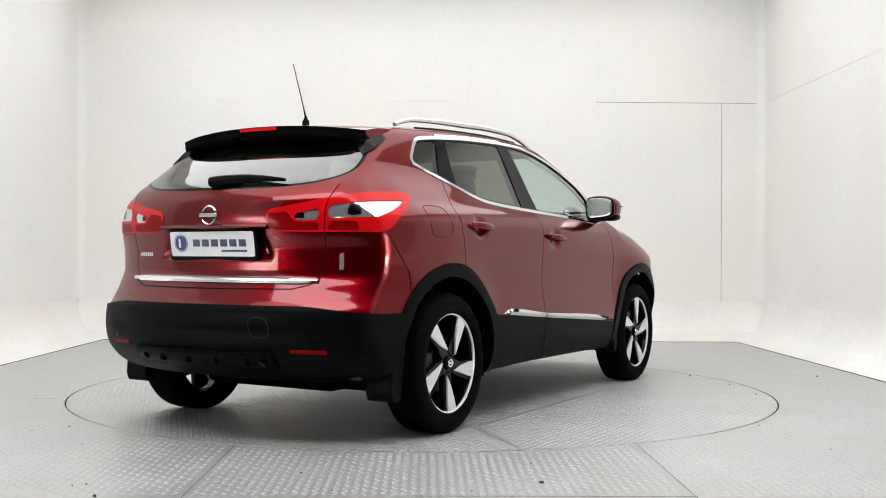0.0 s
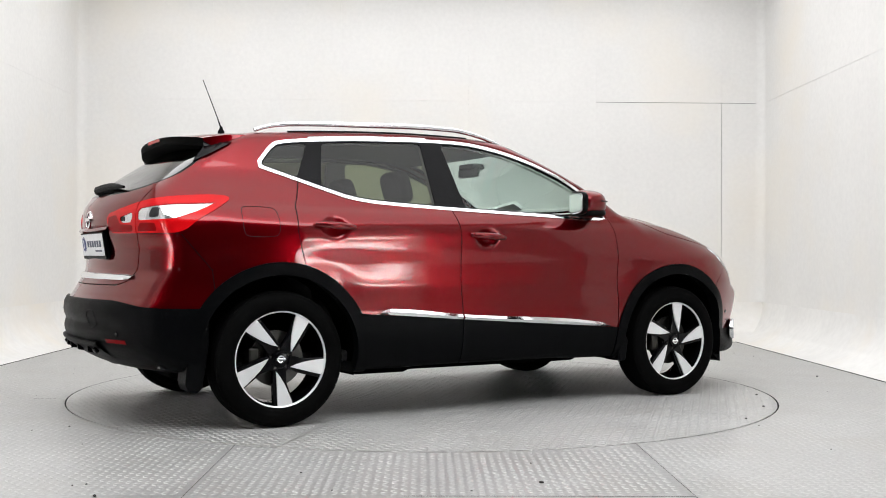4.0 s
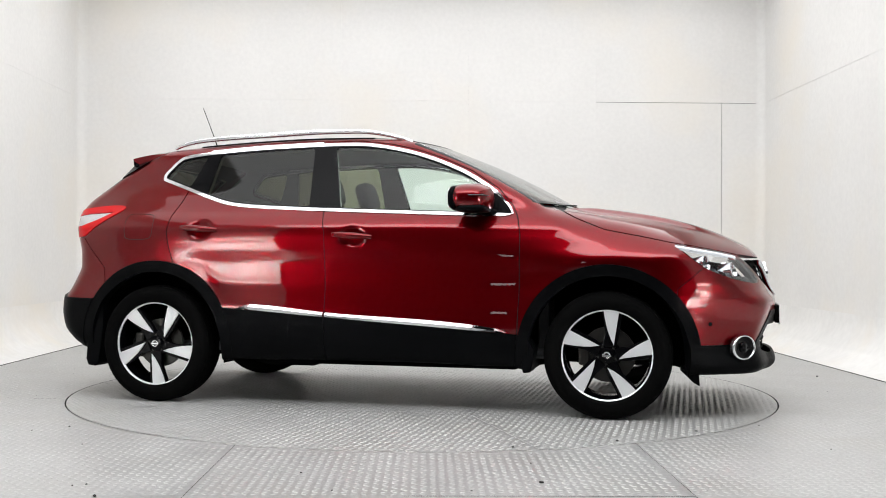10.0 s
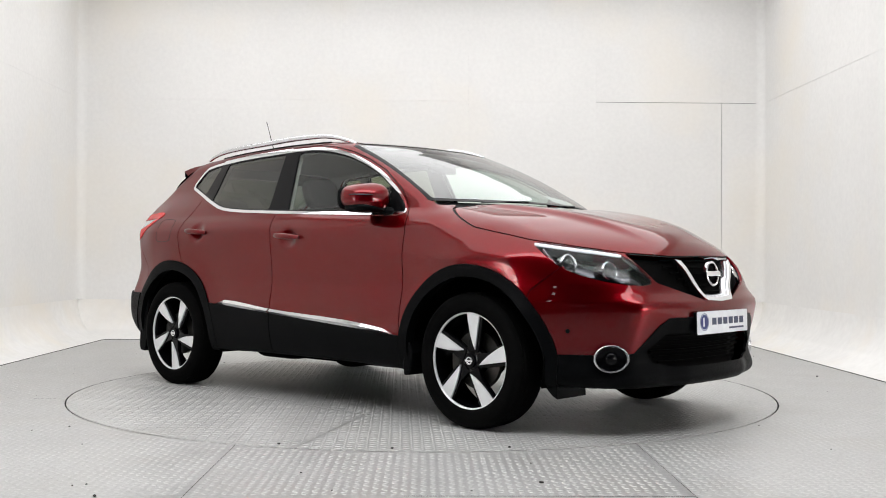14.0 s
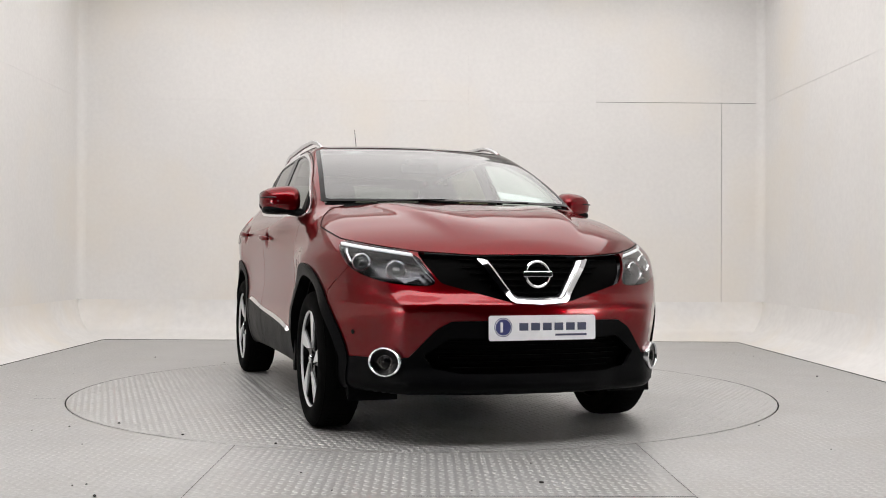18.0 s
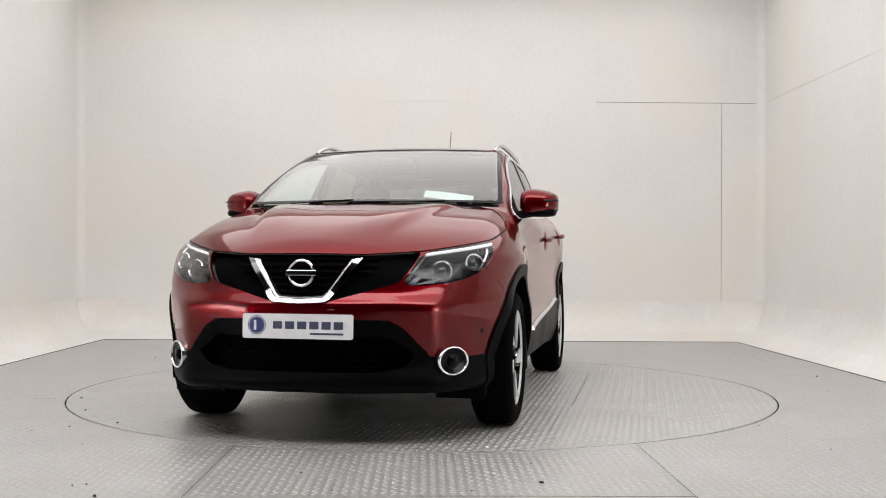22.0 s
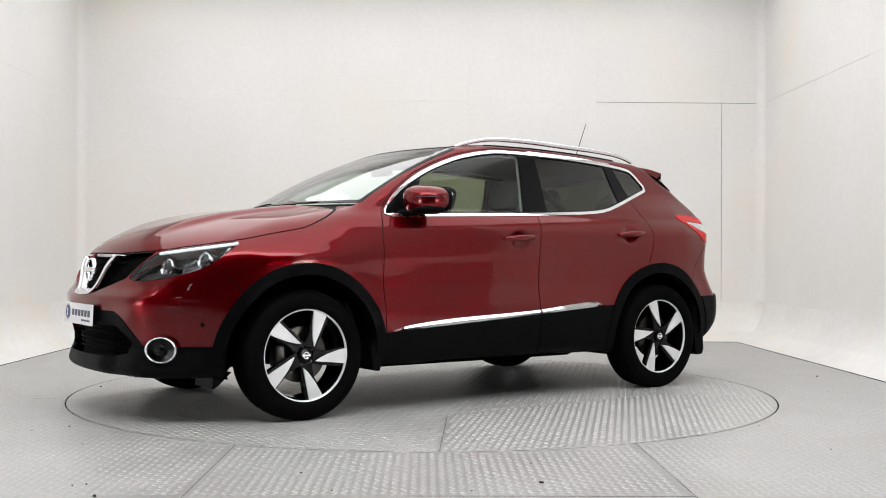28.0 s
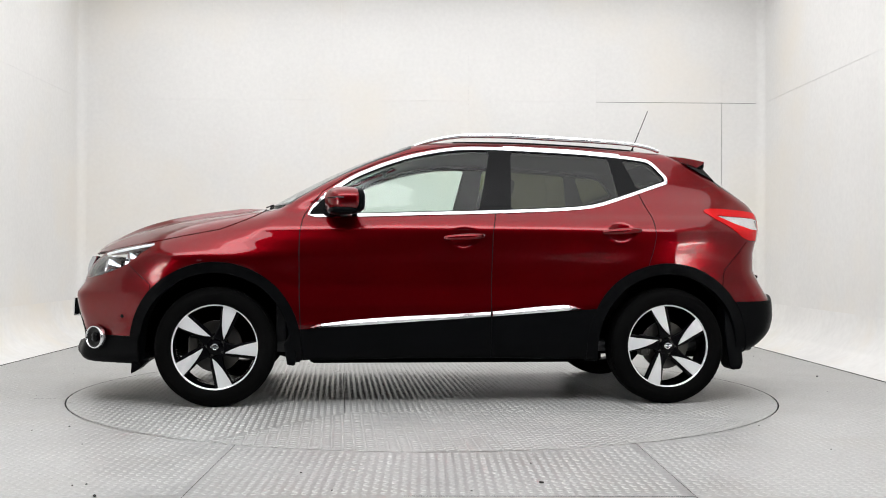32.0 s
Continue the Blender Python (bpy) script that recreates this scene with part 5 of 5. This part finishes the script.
# grille slats
for z in (0.70, 0.73, 0.76, 0.79, 0.82, 0.85):
    half_w = min(0.34, 0.10 + (z - 0.655) * 1.5)
    pts = [nose(y, z)[0] + Vector((-0.028, 0, 0)) for y in np.linspace(-half_w, half_w, 17)]
    part("slat", tube(pts, 0.005, 6), HONEYCOMB, upper_grille)
for z in (0.36, 0.385, 0.41, 0.435, 0.46, 0.485):
    half_w = 0.46 - abs(z - 0.43) * 1.0
    pts = [nose(y, z)[0] + Vector((-0.045, 0, 0)) for y in np.linspace(-half_w, half_w, 17)]
    part("slat", tube(pts, 0.005 if z != 0.41 else 0.009, 6), HONEYCOMB, lower_grille)
# lower rear diffuser insert, tow cover and rear box of the exhaust
rows = []
for y in np.linspace(-0.42, 0.42, 25):
    rows.append([nose(y, z, 2.1, -1)[0] + Vector((-k, 0, 0)) for z, k in ((0.432, 0.006), (0.424, 0.034), (0.412, 0.040), (0.385, 0.034), (0.35, 0.024), (0.335, 0.0))])
diffuser = part("diffuser", ribbon(rows), PLASTIC, car, "black diffuser insert", smooth=40)
for y in (-0.27, -0.10, 0.07, 0.24):
    p = nose(y, 0.39, 2.1, -1)[0]
    fin = prism([(p.x - 0.040, 0.366), (p.x - 0.043, 0.398), (p.x - 0.02, 0.42), (p.x - 0.01, 0.36)], 0.020, "y", y - 0.010, 0.003)
    part("diffuser_rib", fin, PLASTIC, diffuser)
for y in (-0.36, 0.36):
    p, n = nose(y, 0.40, 2.1, -1)
    part("diffuser_sensor", lathe([(0.017, -0.01), (0.017, 0.004), (0.012, 0.008), (0.0005, 0.008)], 20, "z"), GLOSS_BLACK, diffuser, "", facing(p + n * 0.036, n))
part("exhaust_box", boxed(-1.78, -1.55, -0.5, 0.30, 0.22, 0.33, 0.04), WELL, car, "dark exhaust silencer")
part("floor_pan", boxed(-0.85, 0.8, -0.55, 0.55, 0.215, 0.30, 0.03), WELL, car)
part("exhaust_pipe", tube([(-1.6, -0.1, 0.25), (-0.9, -0.05, 0.235), (0.3, 0.0, 0.22)], 0.03, 10), WELL, car)
part("fuel_tank", boxed(-0.80, -0.40, -0.60, 0.05, 0.205, 0.30, 0.05), WELL, car)
part("rear_axle", tube([(-1.30, -0.6, 0.30), (-1.25, 0, 0.28), (-1.30, 0.6, 0.30)], 0.045, 10), WELL, car)

ring = [nose(y, z, 2.1, -1)[0] + Vector((-0.0145, 0, 0)) for y, z in rounded([(-0.30, 0.495), (-0.40, 0.495), (-0.40, 0.585), (-0.30, 0.585)], 2)]
part("tow_cover", tube(ring + ring[:1], 0.002, 6, caps=False), GAP, car, "square tow eye cover outline")

# windscreen wipers and papers on the screen
for y0, y1 in ((-0.46, -0.08), (0.26, 0.44)):
    pts = []
    for i in range(9):
        y = y0 + (y1 - y0) * i / 8
        x = 1.07 - 0.15 * (y / 0.75)**2 + 0.012 - 0.02 * i / 8
        pts.append(top(x, y)[0] + Vector((0.014, 0, 0.002)))
    w = part("wiper", tube(pts, [0.0035] * 5 + [0.005] * 4, 6), PLASTIC, windscreen, "black wiper", smooth=40)


def on_screen(x, y, sink):
    p, n = top(x, y)
    return p - n * sink


for name, x0, x1, y0, y1 in (("permit_sheet", 0.895, 0.97, 0.30, 0.58), ("screen_sticker", 0.272, 0.302, -0.46, -0.36)):
    bm = ribbon([[on_screen(x, y, 0.012) for y in np.linspace(y0, y1, 6)] for x in (x0, (x0 + x1) / 2, x1)])
    r = bmesh.ops.extrude_face_region(bm, geom=list(bm.faces))
    bmesh.ops.translate(bm, verts=[v for v in r["geom"] if isinstance(v, bmesh.types.BMVert)], vec=(0, 0, -0.001))
    part(name, bm, PAPER, windscreen, "white paper behind the screen")


# ---------------------------------------------------------------- inside the car
panel("cabin_lining", ["body_shell", "pillar", "roof", "window_black", "screen_frit", "rear_frit", "roof_glass"], LINER, out=-0.035, rim=0, flip=True, label="grey cabin lining")
for side, sg in SIDES:
    panel("door_card", ["front_door"], TRIM, side, -0.06, 0, "black door lining", flip=True)
    panel("door_card", ["rear_door"], TRIM, side, -0.06, 0, "black door lining", flip=True)
    part("door_pull", mirrored(boxed(-0.1, 0.35, 0.72, 0.80, 0.86, 0.92, 0.02), sg), TRIM, doors[side][0])
part("cabin_floor", boxed(-1.9, 1.0, -0.74, 0.74, 0.30, 0.36, 0.02), TRIM, car, "black carpet")
part("bulkhead", boxed(0.93, 0.99, -0.70, 0.70, 0.34, 1.05, 0.01), TRIM, car)
part("luggage_cover", boxed(-1.90, -1.25, -0.55, 0.55, 0.98, 1.0, 0.006), TRIM, car, "black luggage cover")


def soft(x0, x1, y0, y1, z0, z1, r, m=None):
    bm = bmesh.new()
    bmesh.ops.create_uvsphere(bm, u_segments=20, v_segments=14, radius=1)
    for v in bm.verts:
        x, y, z = (math.copysign(abs(a)**r, a) for a in v.co)
        v.co = Vector(((x0 + x1) / 2 + (x1 - x0) / 2 * x, (y0 + y1) / 2 + (y1 - y0) / 2 * y, (z0 + z1) / 2 + (z1 - z0) / 2 * z))
    if m is not None:
        bmesh.ops.transform(bm, matrix=m, verts=bm.verts)
    return bm


def seat(x, y, width):
    lean = Matrix.Translation((x, 0, 0.62)) @ Matrix.Rotation(radians(-17), 4, "Y") @ Matrix.Translation((-x, 0, -0.62))
    base = part("seat", soft(x - 0.05, x + 0.48, y - width / 2, y + width / 2, 0.46, 0.66, 0.5), CLOTH, car, "black cloth seat", smooth=60)
    part("backrest", soft(x - 0.09, x + 0.06, y - width / 2 + 0.01, y + width / 2 - 0.01, 0.55, 1.20, 0.5, lean), CLOTH, base, smooth=60)
    part("headrest", soft(x - 0.06, x + 0.045, y - 0.13, y + 0.13, 1.20, 1.40, 0.55, lean), CLOTH, base, smooth=60)
    for dy in (-0.06, 0.06):
        bm = tube([(x - 0.005, y + dy, 1.15), (x - 0.005, y + dy, 1.24)], 0.007, 8)
        bmesh.ops.transform(bm, matrix=lean, verts=bm.verts)
        part("headrest_post", bm, CHROME, base)


for y in (-0.37, 0.37):
    seat(-0.20, y, 0.50)
bench = part("rear_bench", soft(-1.10, -0.60, -0.64, 0.64, 0.46, 0.66, 0.4), CLOTH, car, "black cloth rear bench", smooth=60)
lean = Matrix.Translation((-1.08, 0, 0.6)) @ Matrix.Rotation(radians(-20), 4, "Y") @ Matrix.Translation((1.08, 0, -0.6))
part("bench_back", soft(-1.15, -1.0, -0.64, 0.64, 0.52, 1.14, 0.4, lean), CLOTH, bench, smooth=60)
for y in (-0.42, 0.0, 0.42):
    part("bench_headrest", soft(-1.12, -1.03, y - 0.12, y + 0.12, 1.13, 1.29 if y else 1.24, 0.5, lean), CLOTH, bench, smooth=60)
dash = part("dashboard", soft(0.50, 1.02, -0.72, 0.72, 0.66, 1.10, 0.35), TRIM, car, "black dashboard", smooth=60)
part("binnacle", soft(0.46, 0.66, -0.55, -0.19, 0.98, 1.13, 0.5), TRIM, dash, smooth=60)
part("screen_unit", boxed(0.49, 0.53, -0.12, 0.14, 0.93, 1.06, 0.01), GLOSS_BLACK, dash)
ring = [(0, 0.185 * math.cos(a), 0.185 * math.sin(a)) for a in np.linspace(0, 2 * math.pi, 37)]
sw = pose(0.36, -0.37, 0.93, 0, 24, 0)
wheel_ring = part("steering_wheel", tube(ring, 0.016, 8, caps=False), GLOSS_BLACK, car, "black steering wheel on the right", sw, 60)
part("wheel_boss", soft(-0.03, 0.03, -0.08, 0.08, -0.075, 0.075, 0.6), TRIM, wheel_ring, smooth=60)
for a in (0, math.pi, -math.pi / 2):
    part("wheel_spoke", tube([(0, 0.06 * math.cos(a), 0.06 * math.sin(a)), (0, 0.18 * math.cos(a), 0.18 * math.sin(a))], 0.015, 6, 1.5), SATIN, wheel_ring)
part("centre_console", boxed(-0.35, 0.6, -0.11, 0.11, 0.36, 0.66, 0.04), TRIM, car)
rv = part("rear_view_mirror", boxed(0.315, 0.34, -0.12, 0.12, 1.385, 1.445, 0.012), TRIM, car, "black rear view mirror")
part("mirror_stem", tube([(0.33, 0, 1.43), (0.39, 0, 1.46)], 0.012, 8), TRIM, rv)
part("sensor_box", soft(0.29, 0.41, -0.10, 0.10, 1.435, 1.475, 0.5), TRIM, rv)


# ---------------------------------------------------------------- tread plates, studs, seams, dirt
def studs(centres, name, parent, turn, height=0.0022):
    """Raised lozenges of a tread plate, alternating in direction, as one joined mesh."""
    rng = np.random.default_rng(5)
    n = len(centres)
    cx, cy, flip = centres[:, 0], centres[:, 1], centres[:, 2]
    a = np.radians(turn) + np.where(flip > 0, np.pi / 4, -np.pi / 4) + rng.normal(0, 0.02, n)
    L, W, H = 0.0180, 0.0078, height
    base = np.array([(-L, 0, 0), (-L * 0.3, -W, 0), (L * 0.3, -W, 0), (L, 0, 0), (L * 0.3, W, 0), (-L * 0.3, W, 0),
                     (-L * 0.62, 0, H), (0, -W * 0.45, H), (L * 0.62, 0, H), (0, W * 0.45, H)])
    c, s = np.cos(a)[:, None], np.sin(a)[:, None]
    worn = (0.7 + 0.4 * rng.random(n))[:, None]
    x = cx[:, None] + c * base[None, :, 0] - s * base[None, :, 1]
    y = cy[:, None] + s * base[None, :, 0] + c * base[None, :, 1]
    z = base[None, :, 2] * worn + 0 * x
    v = np.stack([x, y, z], -1).reshape(-1, 3)
    cell = ((0, 1, 7, 6), (1, 2, 7), (2, 3, 8, 7), (3, 4, 9, 8), (4, 5, 9), (5, 0, 6, 9), (6, 7, 8, 9))
    faces = [tuple(10 * k + i for i in f) for k in range(n) for f in cell]
    ob = part(name, mesh_from(name, v, faces, STUD), STUD, parent)
    return tagged(ob, kind="stuff")


def lattice(x0, x1, y0, y1, pitch, turn, keep):
    """Stud centres over a rectangle, turned, with their direction; keep says which stay."""
    r = math.hypot(max(abs(x0), abs(x1)), max(abs(y0), abs(y1)))
    k = int(r / pitch) + 2
    i, j = np.meshgrid(np.arange(-k, k + 1), np.arange(-k, k + 1), indexing="ij")
    i, j = i.ravel(), j.ravel()
    c, s = math.cos(radians(turn)), math.sin(radians(turn))
    x, y = (i * c - j * s) * pitch, (i * s + j * c) * pitch
    ok = (x > x0) & (x < x1) & (y > y0) & (y < y1) & keep(x, y)
    return np.stack([x[ok], y[ok], ((i + j) % 2)[ok]], 1)


PITCH = 0.036
# the turntable's plates: a middle plate and four outer ones, meeting on slanting joints
CORE = (-1.14, 0.52, -1.0, 1.0)
HUBS = [(0.52, 1.0), (-1.14, 1.0), (-1.14, -1.0), (0.52, -1.0)]
ENDS = [math.atan2(1.86, 1.17), math.atan2(1.5, -1.61), math.atan2(-1.5, -1.61), math.atan2(-1.86, 1.0)]


def wedge(k, x, y, gap):
    """True inside outer plate k (0 front, 1 left, 2 rear, 3 right)."""
    order = [(3, 0), (0, 1), (1, 2), (2, 3)][k]
    ok = np.hypot(x, y) < DISC_R - 0.012
    for n, which in enumerate(order):
        hx, hy = HUBS[which]
        ex, ey = DISC_R * math.cos(ENDS[which]), DISC_R * math.sin(ENDS[which])
        nx, ny = -(ey - hy), ex - hx
        l = math.hypot(nx, ny)
        d = ((x - hx) * nx + (y - hy) * ny) / l
        ok &= (d > gap) if n == 0 else (d < -gap)
    return ok & ~((x > CORE[0] - gap) & (x < CORE[1] + gap) & (y > CORE[2] - gap) & (y < CORE[3] + gap))


plates = []
bm = prism([(CORE[0] + 0.002, CORE[2] + 0.002), (CORE[1] - 0.002, CORE[2] + 0.002), (CORE[1] - 0.002, CORE[3] - 0.002), (CORE[0] + 0.002, CORE[3] - 0.002)], 0.005, "z", -0.005)
plates.append(part("plate", bm, STEEL, turntable, "grey steel tread plate"))
for k in range(4):
    a, b = [(3, 0), (0, 1), (1, 2), (2, 3)][k]
    t0, t1 = ENDS[a], ENDS[b]
    if t1 < t0:
        t1 += 2 * math.pi
    arc = [(math.cos(t0 + (t1 - t0) * i / 30) * (DISC_R - 0.003), math.sin(t0 + (t1 - t0) * i / 30) * (DISC_R - 0.003)) for i in range(31)]
    ring = arc + [HUBS[b], HUBS[a]]
    mx, my = sum(p[0] for p in ring) / len(ring), sum(p[1] for p in ring) / len(ring)
    d = math.hypot(mx, my)
    ring = arc + [(HUBS[b][0] + mx / d * 0.002, HUBS[b][1] + my / d * 0.002), (HUBS[a][0] + mx / d * 0.002, HUBS[a][1] + my / d * 0.002)]
    # narrow the plate a little so that the slanting joints show
    ring[0] = (ring[0][0] - 0.003 * math.sin(t0) * -1, ring[0][1] + 0.003 * math.cos(t0))
    ring[30] = (ring[30][0] + 0.003 * math.sin(t1), ring[30][1] - 0.003 * math.cos(t1))
    plates.append(part("plate", prism(ring, 0.005, "z", -0.005), STEEL, turntable, "grey steel tread plate"))
studs(lattice(*CORE, PITCH, 0, lambda x, y: (np.abs(x + 0.31) < 0.82) & (np.abs(y) < 0.985)), "tread", plates[0], 0)
for k in range(4):
    ang = (0, 45, 0, 0)[k]
    studs(lattice(-2.2, 2.2, -2.2, 2.2, PITCH, ang, lambda x, y: wedge(k, x, y, 0.016)), "tread", plates[k + 1], ang)
for i in range(3):
    a = radians(295.4 + 14.4 * i)
    bolt = lathe([(0.007, 0.0), (0.007, 0.004), (0.005, 0.006), (0.0005, 0.006)], 12, "z")
    part("bolt", bolt, DIRT, turntable, "dark bolt head", pose(2.12 * math.cos(a), 2.12 * math.sin(a), 0))

# the fixed floor: studs and plate joints
JOINTS_X, JOINTS_Y = (-0.86, 0.985), (-3.05,)


def off_joints(x, y):
    ok = np.hypot(x, y) > DISC_R + 0.02
    for jx in JOINTS_X:
        ok &= (np.abs(x - jx) > 0.014)
    for jy in JOINTS_Y:
        ok &= (np.abs(y - jy) > 0.014)
    return ok


studs(lattice(FX0 + 0.02, FX1 - 0.02, -3.75, FY1 - 0.02, PITCH, 0, off_joints), "tread", floor, 0, 0.0013)
for jx in JOINTS_X:
    for y0, y1 in ((STAGE_Y, -math.sqrt(DISC_R**2 - jx**2) - 0.01), (math.sqrt(DISC_R**2 - jx**2) + 0.01, FY1)):
        part("joint", boxed(jx - 0.0008, jx + 0.0008, y0, y1, -0.004, 0.0008), GAP, floor)
for x0, x1 in ((-0.07, 0.985),):
    part("joint", boxed(x0, x1, -3.0513, -3.0487, -0.004, 0.0008), GAP, floor)
part("joint", boxed(-2.34, -2.19, -0.512, -0.508, -0.004, 0.0008), GAP, floor)
part("floor_edge", boxed(FX0, FX1, FY1 - 0.006, FY1, 0.0, 0.004), DIRT, floor)
for x in (FX0, FX1 - 0.006):
    part("floor_edge", boxed(x, x + 0.006, -4.1, FY1 - 0.006, 0.0, 0.004), DIRT, floor)

# crumbs of dirt
rng = random.Random(11)
spots = [(0.45, -2.83), (2.89, 0.81), (-1.17, -3.07), (-2.28, 2.07)]
while len(spots) < 60:
    x, y = rng.uniform(-3.1, 3.1), rng.uniform(-3.4, 3.8)
    if math.hypot(x, y) > DISC_R + 0.05:
        spots.append((x, y))
bm = bmesh.new()
for i, (x, y) in enumerate(spots):
    r = 0.009 if i < 4 else rng.uniform(0.002, 0.0055)
    bmesh.ops.create_icosphere(bm, subdivisions=1, radius=r, matrix=Matrix.Translation((x, y, r * 0.45)) @ pose(0, 0, 0, 0, 0, rng.uniform(0, 180)) @ Matrix.Diagonal((1.3, 0.8, 0.6, 1)))
tagged(part("floor_crumbs", bm, DIRT), "small dark crumbs of dirt on the steel floor", "dirt", kind="stuff")


def motions():
    rows_table, rows_car = [], []
    for i in range(65):
        t = i * 0.5
        a = TURN_START + TURN_RATE * t
        c, s = math.cos(radians(a)), math.sin(radians(a))
        rows_table.append((t, pose(0, 0, 0, 0, 0, a)))
        rows_car.append((t, pose(c * CAR_OFF[0] - s * CAR_OFF[1], s * CAR_OFF[0] + c * CAR_OFF[1], 0, 0, 0, a)))
    walk(turntable, rows_table)
    walk(car, rows_car)


motions()
